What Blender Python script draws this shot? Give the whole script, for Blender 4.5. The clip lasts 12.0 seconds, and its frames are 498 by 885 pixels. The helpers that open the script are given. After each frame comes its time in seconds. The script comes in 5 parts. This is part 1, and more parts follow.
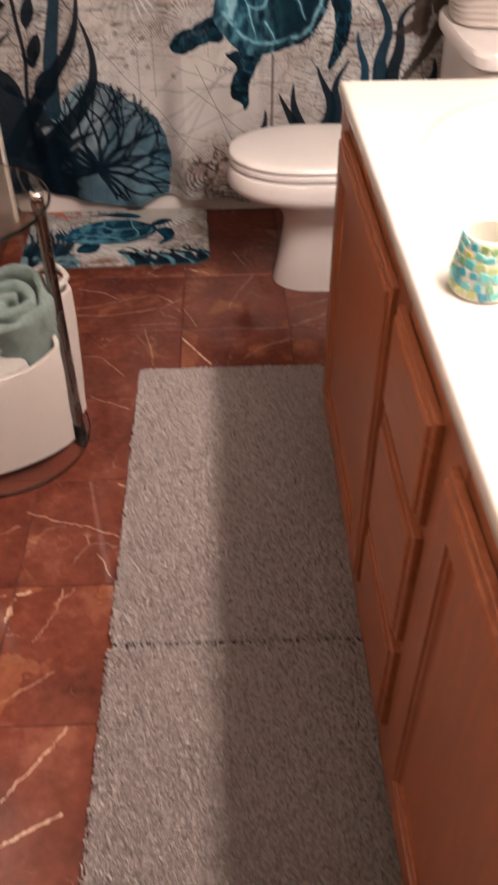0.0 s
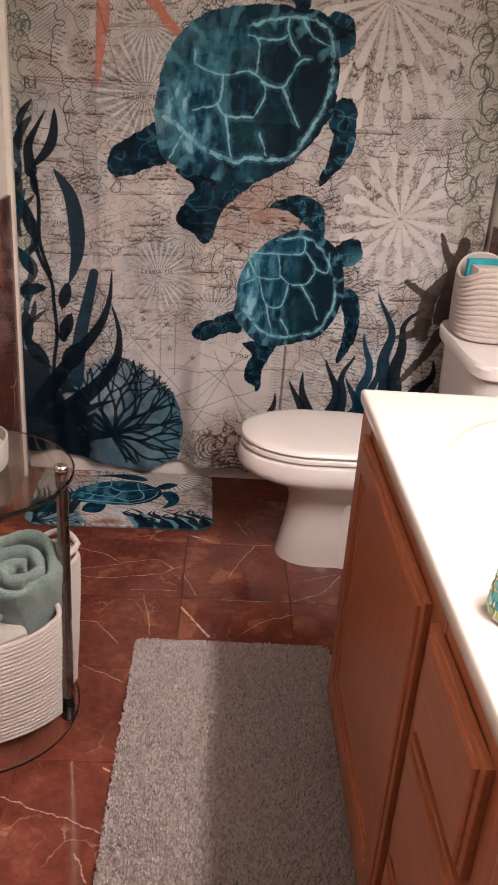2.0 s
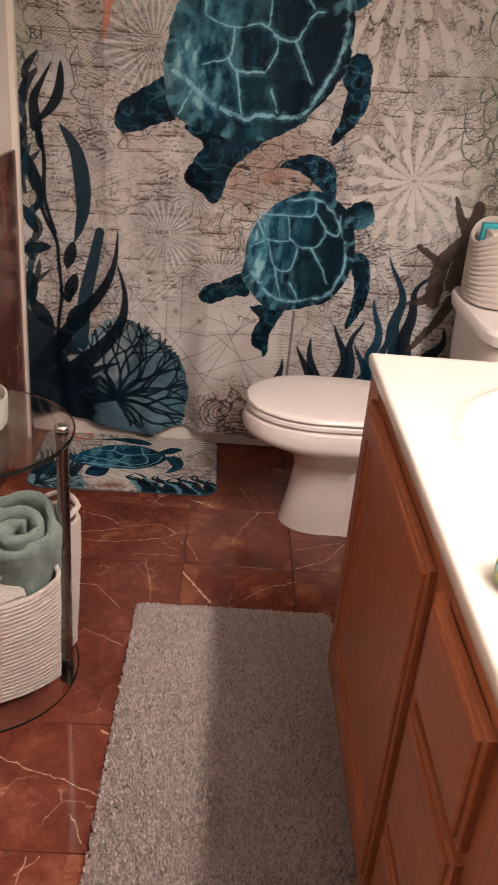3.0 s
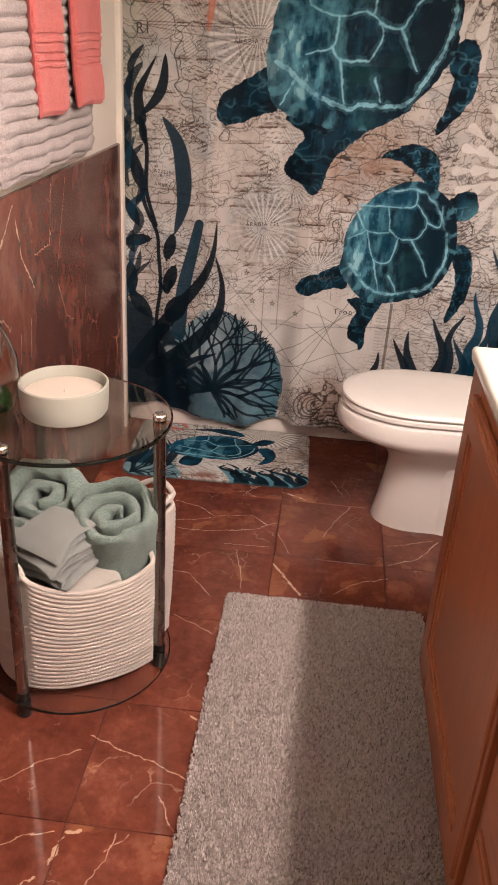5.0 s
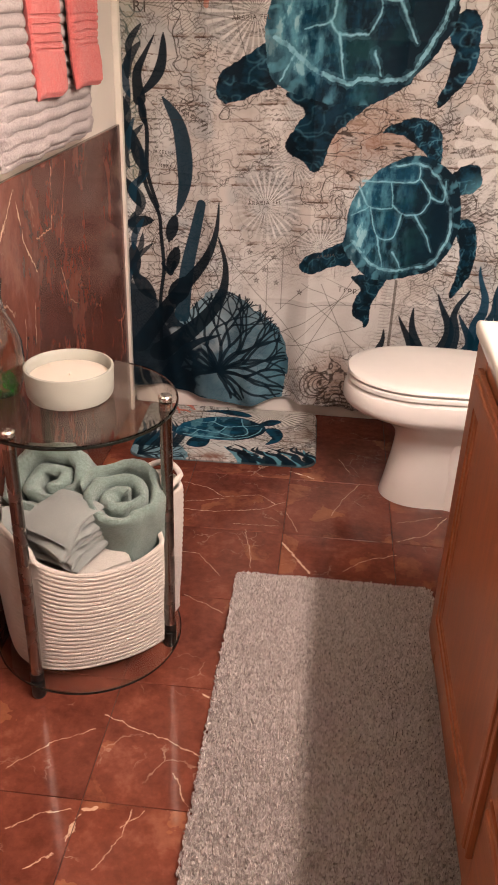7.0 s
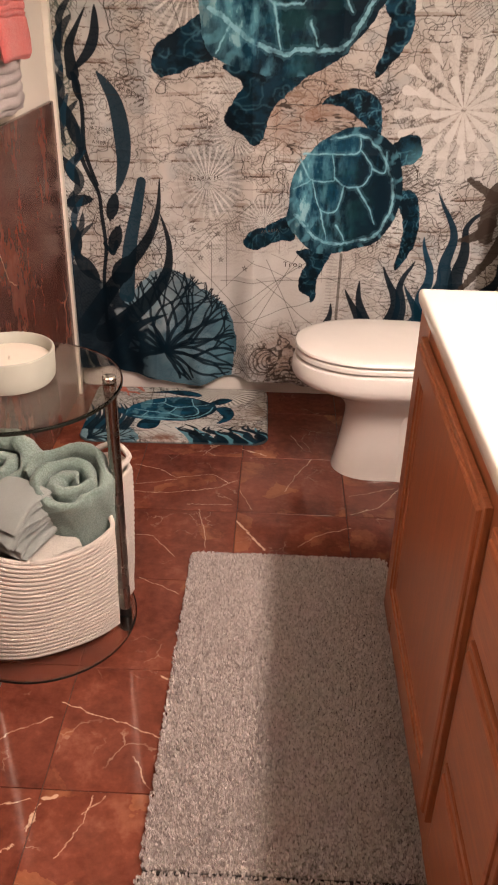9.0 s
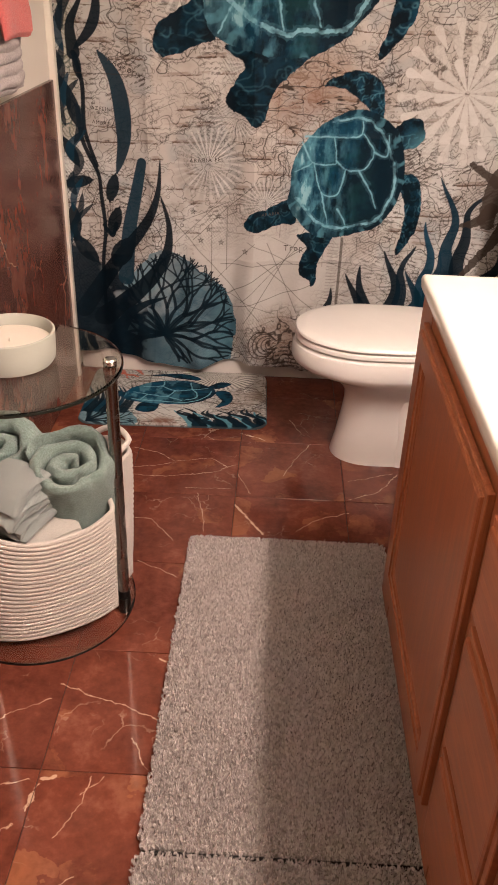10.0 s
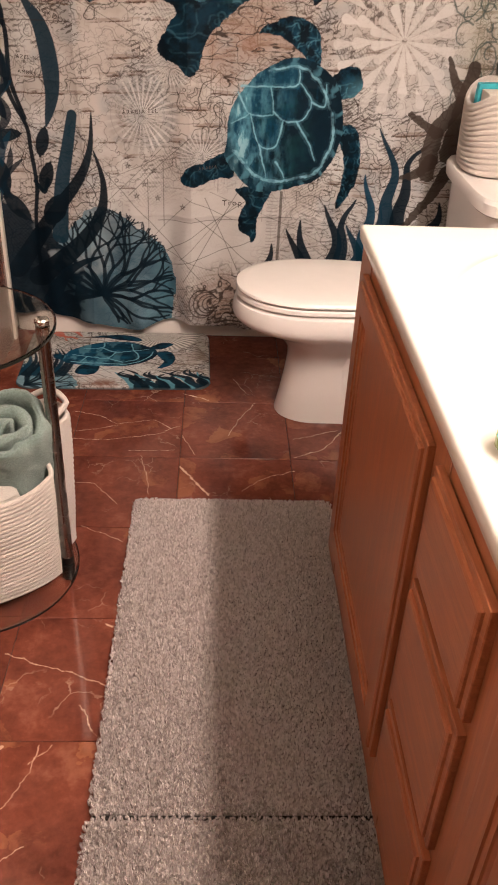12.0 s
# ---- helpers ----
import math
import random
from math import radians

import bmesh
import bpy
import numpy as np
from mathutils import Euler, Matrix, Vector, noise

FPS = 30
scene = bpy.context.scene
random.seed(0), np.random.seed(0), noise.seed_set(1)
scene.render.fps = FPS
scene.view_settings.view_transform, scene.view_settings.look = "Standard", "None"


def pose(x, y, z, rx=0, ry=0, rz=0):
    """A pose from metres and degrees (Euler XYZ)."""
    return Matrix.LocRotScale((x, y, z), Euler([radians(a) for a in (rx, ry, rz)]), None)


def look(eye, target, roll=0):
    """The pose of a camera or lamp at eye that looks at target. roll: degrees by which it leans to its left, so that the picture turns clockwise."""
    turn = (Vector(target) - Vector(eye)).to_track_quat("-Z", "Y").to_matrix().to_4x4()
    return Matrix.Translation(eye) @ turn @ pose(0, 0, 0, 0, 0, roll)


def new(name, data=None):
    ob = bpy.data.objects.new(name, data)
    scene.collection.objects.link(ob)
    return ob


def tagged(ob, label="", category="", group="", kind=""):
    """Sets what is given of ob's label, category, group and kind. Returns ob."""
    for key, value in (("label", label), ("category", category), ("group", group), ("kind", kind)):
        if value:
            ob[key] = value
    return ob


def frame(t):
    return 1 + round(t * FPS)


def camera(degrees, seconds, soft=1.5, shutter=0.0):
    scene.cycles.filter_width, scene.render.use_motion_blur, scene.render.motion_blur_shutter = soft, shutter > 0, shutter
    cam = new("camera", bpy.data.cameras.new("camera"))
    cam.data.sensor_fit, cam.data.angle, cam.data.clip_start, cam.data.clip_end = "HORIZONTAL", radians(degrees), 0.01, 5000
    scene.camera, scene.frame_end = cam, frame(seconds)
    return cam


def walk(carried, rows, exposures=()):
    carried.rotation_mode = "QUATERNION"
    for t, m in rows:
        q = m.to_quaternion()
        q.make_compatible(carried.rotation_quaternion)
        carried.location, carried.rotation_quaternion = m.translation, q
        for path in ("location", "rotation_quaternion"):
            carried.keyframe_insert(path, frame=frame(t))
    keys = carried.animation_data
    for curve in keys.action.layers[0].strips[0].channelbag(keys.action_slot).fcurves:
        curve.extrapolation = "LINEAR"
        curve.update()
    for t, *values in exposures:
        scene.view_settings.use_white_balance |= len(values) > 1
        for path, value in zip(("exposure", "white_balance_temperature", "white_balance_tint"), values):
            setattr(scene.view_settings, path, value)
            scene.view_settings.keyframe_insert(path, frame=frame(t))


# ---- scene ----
cam = camera(33.9, 12.0, shutter=0.5)
PATH = [
    (0, (0.134, -1.054, 1.286), (0.175, 0.453, -0.029), -0.5),
    (0.5, (0.085, -1.023, 1.31), (0.032, 0.591, 0.13), -0.2),
    (1, (0.053, -1.05, 1.358), (0.006, 0.661, 0.322), 5.4),
    (1.5, (0.063, -1.05, 1.364), (0.086, 0.771, 0.538), 4.7),
    (2, (0.071, -1.007, 1.333), (0.154, 0.822, 0.528), 4.1),
    (2.5, (0.074, -0.985, 1.317), (0.184, 0.825, 0.474), 5.5),
    (3, (0.079, -0.981, 1.31), (0.149, 0.816, 0.435), 5.0),
    (3.5, (0.076, -0.982, 1.311), (0.063, 0.817, 0.439), 4.2),
    (5.5, (0.066, -0.978, 1.301), (-0.092, 0.794, 0.388), 3.2),
    (6, (0.07, -0.979, 1.301), (-0.092, 0.788, 0.377), 2.6),
    (6.5, (0.069, -0.983, 1.301), (-0.1, 0.774, 0.36), 2.1),
    (8.5, (0.092, -0.981, 1.294), (-0.016, 0.778, 0.349), 0.6),
    (9, (0.088, -0.971, 1.288), (0.034, 0.77, 0.306), 1.3),
    (9.5, (0.081, -0.967, 1.285), (0.036, 0.757, 0.273), 2.1),
    (10, (0.08, -0.97, 1.288), (0.037, 0.752, 0.272), 2.0),
    (10.5, (0.087, -0.964, 1.281), (0.057, 0.751, 0.252), 1.6),
    (11, (0.093, -0.959, 1.276), (0.098, 0.741, 0.221), 1.4),
    (11.5, (0.094, -0.952, 1.271), (0.143, 0.734, 0.196), 2.1),
    (12, (0.095, -0.948, 1.268), (0.179, 0.726, 0.177), 2.6),
]
walk(cam, [(t, look(eye, target, roll)) for t, eye, target, roll in PATH],
     exposures=[(0.0, -0.12, 6500, 10), (0.5, -0.38, 6550, 10), (1.0, -0.20, 6450, 10), (1.5, -0.14, 6150, 10), (2.5, -0.28, 6350, 10), (3.5, -0.30, 6700, 10),
                (5.5, 0.15, 6600, 10), (8.5, 0.15, 6950, 10), (9.5, 0.06, 6950, 10), (12.0, 0.10, 6900, 10)])

# ---- light: a row of vanity bulbs high on the east wall, added upward fill spots, walls and ceiling bounce the rest ----
world = bpy.data.worlds.new("world")
world.use_nodes = True
world.node_tree.nodes["Background"].inputs[0].default_value = (1.0, 0.85, 0.72, 1)
world.node_tree.nodes["Background"].inputs[1].default_value = 0.0
scene.world = world
BULB_WATTS, BULB_COLOUR = 42.0, (1.0, 0.83, 0.765)
for by in (-0.97, -0.69, -0.41, -0.13):
    bulb = bpy.data.lights.new("shaded_vanity_bulb", "SPOT")
    bulb.energy, bulb.color, bulb.shadow_soft_size = BULB_WATTS, BULB_COLOUR, 0.04
    bulb.spot_size, bulb.spot_blend = radians(158), 0.45
    new("shaded_vanity_bulb", bulb).matrix_world = look((0.70, by, 2.0), (0.58, by, 0.0))
    # added fill spot aimed at the ceiling, its bounce lifts the shadows
    upward = bpy.data.lights.new("added_upward_fill", "SPOT")
    upward.energy, upward.color, upward.shadow_soft_size = 31.0, BULB_COLOUR, 0.04
    upward.spot_size, upward.spot_blend = radians(120), 0.6
    new("added_upward_fill", upward).matrix_world = look((0.72, by, 2.06), (0.45, by, 3.0))

# ---- plan ----
WEST, EAST, NORTH, SOUTH, CEILING = -0.607, 0.92, 2.42, -2.3, 2.42
CURTAIN_Y, TUB_Y = 1.65, 1.69
TILE = 0.305


# ---- materials ----
def material(name, rough=0.6, metal=0.0):
    m = bpy.data.materials.new(name)
    m.use_nodes = True
    b = m.node_tree.nodes["Principled BSDF"]
    b.inputs["Roughness"].default_value, b.inputs["Metallic"].default_value = rough, metal
    return m, m.node_tree, b


def node(tree, kind, **values):
    n = tree.nodes.new(kind)
    for key, value in values.items():
        if key in n.inputs:
            n.inputs[key].default_value = value
    return n


def ramp(tree, fac, stops):
    n = tree.nodes.new("ShaderNodeValToRGB")
    while len(n.color_ramp.elements) < len(stops):
        n.color_ramp.elements.new(0.5)
    for e, (p, c) in zip(n.color_ramp.elements, stops):
        e.position, e.color = p, (c, c, c, 1) if isinstance(c, float) else (*c, 1)
    tree.links.new(fac, n.inputs[0])
    return n.outputs[0]


def mix(tree, fac, a, b, blend="MIX"):
    n = tree.nodes.new("ShaderNodeMix")
    n.data_type, n.blend_type = "RGBA", blend
    for socket, value in ((n.inputs[0], fac), (n.inputs[6], a), (n.inputs[7], b)):
        if isinstance(value, (int, float)):
            socket.default_value = value
        elif isinstance(value, tuple):
            socket.default_value = (*value, 1)
        else:
            tree.links.new(value, socket)
    return n.outputs[2]


def maths(tree, op, a, b=0.0, c=0.0):
    n = tree.nodes.new("ShaderNodeMath")
    n.operation = op
    for socket, value in zip(n.inputs, (a, b, c)):
        if isinstance(value, (int, float)):
            socket.default_value = value
        else:
            tree.links.new(value, socket)
    return n.outputs[0]


def vecmath(tree, op, a, b=(0, 0, 0)):
    n = tree.nodes.new("ShaderNodeVectorMath")
    n.operation = op
    for socket, value in zip(n.inputs, (a, b)):
        if isinstance(value, tuple):
            socket.default_value = value
        elif isinstance(value, (int, float)):
            socket.default_value = (value, value, value)
        else:
            tree.links.new(value, socket)
    return n.outputs[1] if op in ("LENGTH", "DOT_PRODUCT", "DISTANCE") else n.outputs[0]


def where(tree, which="Object", scale=(1, 1, 1)):
    src = tree.nodes.new("ShaderNodeTexCoord").outputs[which] if which != "World" else tree.nodes.new("ShaderNodeNewGeometry").outputs["Position"]
    return src if scale == (1, 1, 1) else vecmath(tree, "MULTIPLY", src, scale)


def noise_of(tree, at, scale, detail=4.0, rough=0.55, distortion=0.0, colour=False):
    n = node(tree, "ShaderNodeTexNoise", Scale=scale, Detail=detail, Roughness=rough, Distortion=distortion)
    tree.links.new(at, n.inputs["Vector"])
    return n.outputs["Color" if colour else "Fac"]


def bumped(tree, b, height, strength=0.3, distance=0.002):
    n = node(tree, "ShaderNodeBump", Strength=strength, Distance=distance)
    tree.links.new(height, n.inputs["Height"])
    tree.links.new(n.outputs[0], b.inputs["Normal"])


def plain(name, colour, rough=0.5, metal=0.0, spread=0.12, scale=30.0, bump=0.1, fine=300.0):
    """A surface with two scales of variation: soft blotches and fine relief."""
    m, t, b = material(name, rough, metal)
    at = where(t)
    n1, n2 = noise_of(t, at, scale), noise_of(t, at, fine, 2.0)
    dark, light = tuple(c * (1 - spread) for c in colour), tuple(min(1.0, c * (1 + spread)) for c in colour)
    t.links.new(mix(t, maths(t, "MULTIPLY_ADD", n1, 0.8, maths(t, "MULTIPLY", n2, 0.2)), dark, light), b.inputs["Base Color"])
    t.links.new(maths(t, "MULTIPLY_ADD", n1, 0.15, rough - 0.07), b.inputs["Roughness"])
    bumped(t, b, n2, bump, 0.001)
    return m


def distance_to_line(t, p, a, c, wobble):
    """Distance of p (with its z dropped) from the stroke a-c, in metres."""
    a, c = Vector((*a, 0)), Vector((*c, 0))
    d = c - a
    rel = vecmath(t, "SUBTRACT", p, tuple(a))
    h = maths(t, "DIVIDE", vecmath(t, "DOT_PRODUCT", rel, tuple(d)), d.length_squared)
    n = t.nodes.new("ShaderNodeClamp")
    t.links.new(h, n.inputs[0])
    n2 = t.nodes.new("ShaderNodeVectorMath")
    n2.operation = "SCALE"
    n2.inputs[0].default_value = d
    t.links.new(n.outputs[0], n2.inputs["Scale"])
    return vecmath(t, "DISTANCE", rel, n2.outputs[0])


def marble(name, upright=False, strokes=()):
    """Polished red-brown marble: cloudy body, pale blotches, thin crackled cream veins, each slab cut differently."""
    m, t, b = material(name, 0.12)
    pos = where(t, "World")
    rnd = t.nodes.new("ShaderNodeObjectInfo").outputs["Random"]
    shift = t.nodes.new("ShaderNodeCombineXYZ")
    for i, k in enumerate((37.0, 61.0, 23.0)):
        t.links.new(maths(t, "MULTIPLY", rnd, k), shift.inputs[i])
    p = vecmath(t, "ADD", pos, shift.outputs[0])
    if upright:
        p = vecmath(t, "MULTIPLY", p, (1.0, 1.0, 0.8))
    warp = vecmath(t, "MULTIPLY", vecmath(t, "SUBTRACT", noise_of(t, p, 7.0, 5.0, 0.6, colour=True), 0.5), 0.16)
    q = vecmath(t, "ADD", p, warp)
    cloud, grain = noise_of(t, q, 6.0, 6.0, 0.62), noise_of(t, p, 46.0, 5.0, 0.65)
    base = ramp(t, maths(t, "MULTIPLY_ADD", grain, 0.35, maths(t, "MULTIPLY", cloud, 0.75)),
                [(0.30, (0.056, 0.014, 0.009)), (0.47, (0.115, 0.030, 0.019)), (0.62, (0.178, 0.049, 0.030)), (0.78, (0.27, 0.10, 0.062))])
    # clasts: flat, paler patches with hard edges
    vor = node(t, "ShaderNodeTexVoronoi", Scale=9.0)
    t.links.new(q, vor.inputs["Vector"])
    sep = t.nodes.new("ShaderNodeSeparateColor")
    t.links.new(vor.outputs["Color"], sep.inputs[0])
    patch = maths(t, "MULTIPLY", ramp(t, sep.outputs[0], [(0.74, 0.0), (0.80, 1.0)]), ramp(t, cloud, [(0.44, 0.0), (0.60, 1.0)]))
    base = mix(t, maths(t, "MULTIPLY", patch, 0.0 if upright else 0.55), base, (0.33, 0.13, 0.06))
    if upright:
        base = mix(t, 0.35, base, (0.17, 0.075, 0.058))
        drift = vecmath(t, "MULTIPLY", q, (6.0, 6.0, 3.4))
        base = mix(t, ramp(t, noise_of(t, drift, 1.9, 4.0, 0.55), [(0.50, 0.0), (0.70, 0.45)]), base, (0.30, 0.16, 0.125))
        base = mix(t, ramp(t, noise_of(t, drift, 1.3, 5.0, 0.6), [(0.34, 0.8), (0.54, 0.0)]), base, (0.055, 0.018, 0.014))
    # veins: edges of large warped cells, broken up
    gate = noise_of(t, p, 4.2, 3.0, 0.5)
    for scale, width, lo, hi, strength in ((4.0, 0.005, 0.60, 0.68, 0.40 if strokes and not upright else 0.55), (11.0, 0.008, 0.58, 0.70, 0.35)):
        v = node(t, "ShaderNodeTexVoronoi", Scale=scale)
        v.feature = "DISTANCE_TO_EDGE"
        t.links.new(q, v.inputs["Vector"])
        line = maths(t, "MULTIPLY", ramp(t, v.outputs["Distance"], [(0.0, 1.0), (width, 0.85), (width * 2.2, 0.0)]), ramp(t, gate if scale < 8 else noise_of(t, p, 9.0, 2.0), [(lo, 0.0), (hi, 1.0)]))
        base = mix(t, maths(t, "MULTIPLY", line, strength), base, (0.56, 0.38, 0.27))
    if strokes:
        flat = vecmath(t, "MULTIPLY", pos, (1, 1, 0))
        if upright:
            axes, pack = t.nodes.new("ShaderNodeSeparateXYZ"), t.nodes.new("ShaderNodeCombineXYZ")
            t.links.new(pos, axes.inputs[0])
            t.links.new(axes.outputs[1], pack.inputs[0])
            t.links.new(axes.outputs[2], pack.inputs[1])
            flat = pack.outputs[0]
        jitter = vecmath(t, "MULTIPLY", vecmath(t, "SUBTRACT", noise_of(t, pos, 28.0, 4.0, 0.6, colour=True), 0.5), (0.020, 0.020, 0))
        jitter = vecmath(t, "ADD", jitter, vecmath(t, "MULTIPLY", vecmath(t, "SUBTRACT", noise_of(t, pos, 120.0, 3.0, 0.6, colour=True), 0.5), (0.010, 0.010, 0)))
        flat = vecmath(t, "ADD", flat, jitter)
        thin = noise_of(t, pos, 40.0, 2.0)
        for a, c, w in strokes:
            d = maths(t, "SUBTRACT", distance_to_line(t, flat, a, c, 0), maths(t, "MULTIPLY_ADD", thin, w * 2.0, -w * 0.7))
            base = mix(t, ramp(t, maths(t, "MULTIPLY_ADD", d, 100.0, 0.5), [(0.46, 0.85), (0.62, 0.0)]), base, (0.60, 0.40, 0.28))
    t.links.new(base, b.inputs["Base Color"])
    t.links.new(maths(t, "MULTIPLY_ADD", grain, 0.10, 0.16 if upright else 0.05), b.inputs["Roughness"])
    bumped(t, b, grain, 0.03, 0.001)
    return m


def wood(name, along):
    """Stained oak-red cabinet wood; along: 0, 1 or 2, the axis of its grain."""
    m, t, b = material(name, 0.36)
    stretch = [26.0, 26.0, 26.0]
    stretch[along] = 1.6
    at = where(t, "World", tuple(stretch))
    rnd = maths(t, "MULTIPLY", t.nodes.new("ShaderNodeObjectInfo").outputs["Random"], 9.0)
    at = vecmath(t, "ADD", at, rnd)
    fibre, pores, tone = noise_of(t, at, 3.2, 5.0, 0.6, 0.6), noise_of(t, at, 14.0, 3.0, 0.6), noise_of(t, where(t, "World"), 5.0)
    c = ramp(t, fibre, [(0.28, (0.205, 0.064, 0.027)), (0.5, (0.290, 0.096, 0.042)), (0.72, (0.37, 0.135, 0.063))])
    c = mix(t, ramp(t, pores, [(0.30, 0.5), (0.46, 0.0)]), c, (0.17, 0.050, 0.018))
    c = mix(t, maths(t, "MULTIPLY", tone, 0.3), c, (0.31, 0.103, 0.045))
    t.links.new(c, b.inputs["Base Color"])
    t.links.new(maths(t, "MULTIPLY_ADD", fibre, 0.14, 0.30), b.inputs["Roughness"])
    b.inputs["Specular IOR Level"].default_value = 0.35
    bumped(t, b, pores, 0.08, 0.0008)
    return m


def terry(name, colour, dark=0.6, scale=420.0):
    """Looped towelling or yarn: fuzzy relief, with the shade between the loops put into the colour."""
    m, t, b = material(name, 0.95)
    at = where(t)
    loops, broad = noise_of(t, at, scale, 3.0, 0.7), noise_of(t, at, 14.0)
    # painted shade: colour drops to dark in the hollows of the relief
    c = mix(t, ramp(t, loops, [(0.36, 0.0), (0.60, 1.0)]), tuple(k * dark for k in colour), colour)
    c = mix(t, maths(t, "MULTIPLY", broad, 0.35), c, tuple(k * 0.85 for k in colour))
    t.links.new(c, b.inputs["Base Color"])
    b.inputs["Sheen Weight"].default_value = 0.25
    bumped(t, b, loops, 0.9, 0.006)
    return m


def painted(name, colour, rough=0.8):
    """Wall paint with roller stipple."""
    return plain(name, colour, rough, 0.0, 0.04, 3.0, 0.12, 220.0)


def clear_glass(name, colour, rough=0.02):
    m, t, b = material(name, rough)
    b.inputs["Base Color"].default_value = (*colour, 1)
    b.inputs["Transmission Weight"].default_value = 1.0
    b.inputs["IOR"].default_value = 1.45
    return m


# veins as runs of points: half width, then the way
VEINS_BY_TUB = [(0.0016, (-0.32, 1.15), (-0.247, 1.129), (-0.188, 1.084), (-0.081, 1.11), (-0.034, 1.064)), (0.0008, (-0.333, 1.033), (-0.187, 1.075)), (0.0014, (-0.319, 1.004), (-0.209, 0.999), (-0.073, 1.032), (-0.01, 1.081)),
                (0.0008, (-0.144, 0.945), (-0.016, 0.953)), (0.0008, (-0.109, 0.923), (-0.083, 0.832), (-0.074, 0.752)), (0.0008, (-0.285, 0.792), (-0.215, 0.788), (-0.149, 0.70)), (0.0008, (0.002, 1.03), (0.041, 0.929)),
                (0.007, (-0.003, 1.268), (0.072, 1.231)), (0.007, (0.004, 0.872), (0.045, 0.802), (0.082, 0.746)), (0.0012, (0.216, 1.22), (0.165, 1.121), (0.133, 1.032)), (0.0007, (0.153, 1.37), (0.186, 1.284)),
                (0.0016, (0.316, 0.926), (0.404, 0.969), (0.469, 1.067)), (0.0008, (0.32, 1.017), (0.453, 1.07))]
VEINS_BY_TABLE = [(0.0008, (-0.225, 0.614), (-0.121, 0.56)), (0.0018, (-0.317, 0.208), (-0.25, 0.176), (-0.176, 0.158), (-0.108, 0.127)), (0.0011, (-0.47, 0.049), (-0.405, 0.117), (-0.328, 0.165)), (0.0012, (-0.149, 0.081), (-0.119, 0.022)),
                  (0.002, (-0.422, -0.074), (-0.373, -0.038), (-0.321, -0.021)), (0.002, (-0.364, -0.146), (-0.323, -0.109)), (0.0013, (-0.209, -0.009), (-0.219, -0.073), (-0.25, -0.135)), (0.0011, (-0.188, -0.012), (-0.221, -0.045)),
                  (0.008, (-0.313, -0.086), (-0.300, -0.032)), (0.006, (-0.297, -0.020), (-0.276, -0.012)), (0.005, (-0.125, 0.291), (-0.111, 0.282)), (0.004, (-0.16, -0.311), (-0.245, -0.43), (-0.46, -0.55)), (0.005, (-0.15, -0.46), (-0.27, -0.52)),
                  (0.0012, (0.169, 0.765), (0.221, 0.819), (0.313, 0.86)), (0.0014, (-0.20, -0.20), (-0.30, -0.27))]
VEINS = [(p, q, w) for w, *way in VEINS_BY_TUB + VEINS_BY_TABLE for p, q in zip(way, way[1:])]
M_FLOOR = marble("polished_red_marble", strokes=VEINS)
WALL_VEINS = [((0.70, 0.945), (0.53, 0.80), 0.006), ((0.705, 0.945), (0.735, 0.83), 0.005), ((0.735, 0.83), (0.80, 0.745), 0.006), ((0.95, 0.955), (0.92, 0.82), 0.0016), ((0.92, 0.82), (0.81, 0.815), 0.0016),
              ((1.06, 0.95), (0.97, 0.755), 0.001), ((0.70, 0.665), (0.69, 0.595), 0.0016), ((0.77, 0.68), (0.75, 0.59), 0.0016), ((0.965, 0.71), (1.02, 0.61), 0.0012), ((1.02, 0.61), (1.08, 0.58), 0.0012), ((0.42, 0.86), (0.56, 0.66), 0.002)]
M_SLAB = marble("red_marble_slab", upright=True, strokes=WALL_VEINS)
M_GROUT = plain("dark_grout", (0.07, 0.028, 0.02), 0.8)
M_WALL = painted("cream_wall_paint", (0.80, 0.755, 0.69))
M_CEIL = painted("white_ceiling_paint", (0.86, 0.845, 0.81))
# for the unseen south wall: made dark so little light bounces off it
M_UNSEEN_DARK = painted("unseen_dark_wall", (0.11, 0.075, 0.058))
M_TRIM = plain("white_trim_paint", (0.78, 0.74, 0.67), 0.4, spread=0.06)
M_TUB = plain("white_bath_enamel", (0.76, 0.72, 0.68), 0.2, spread=0.04, bump=0.02)
M_CHINA = plain("vitreous_china", (0.77, 0.74, 0.71), 0.10, spread=0.03, bump=0.01)
M_SEAT = plain("toilet_seat_plastic", (0.80, 0.77, 0.74), 0.22, spread=0.03, bump=0.01)
M_TOP = plain("cultured_marble_top", (0.62, 0.605, 0.555), 0.18, spread=0.04, scale=7.0, bump=0.02)
M_WOOD_V, M_WOOD_H = wood("cabinet_wood_upright", 2), wood("cabinet_wood_level", 1)
M_STEEL = plain("brushed_gunmetal_tube", (0.33, 0.31, 0.29), 0.26, 1.0, 0.05, 20.0, 0.0)
M_CHROME = plain("chrome_cap", (0.75, 0.73, 0.70), 0.12, 1.0, 0.05)
M_RUBBER = plain("black_rubber", (0.006, 0.006, 0.006), 0.32)
M_GLASS = clear_glass("smoked_table_glass", (0.76, 0.72, 0.675))
M_GLASS_EDGE = plain("dark_glass_edge", (0.012, 0.016, 0.013), 0.1, bump=0.0)
M_BOTTLE = clear_glass("clear_bottle_glass", (0.95, 0.93, 0.88))
M_ROPE = terry("white_cotton_rope", (0.80, 0.72, 0.655), 0.82, 520.0)
M_GREEN = terry("sage_green_terry", (0.235, 0.33, 0.295), 0.5, 300.0)
M_GREY = terry("grey_green_terry", (0.40, 0.445, 0.43), 0.72, 800.0)
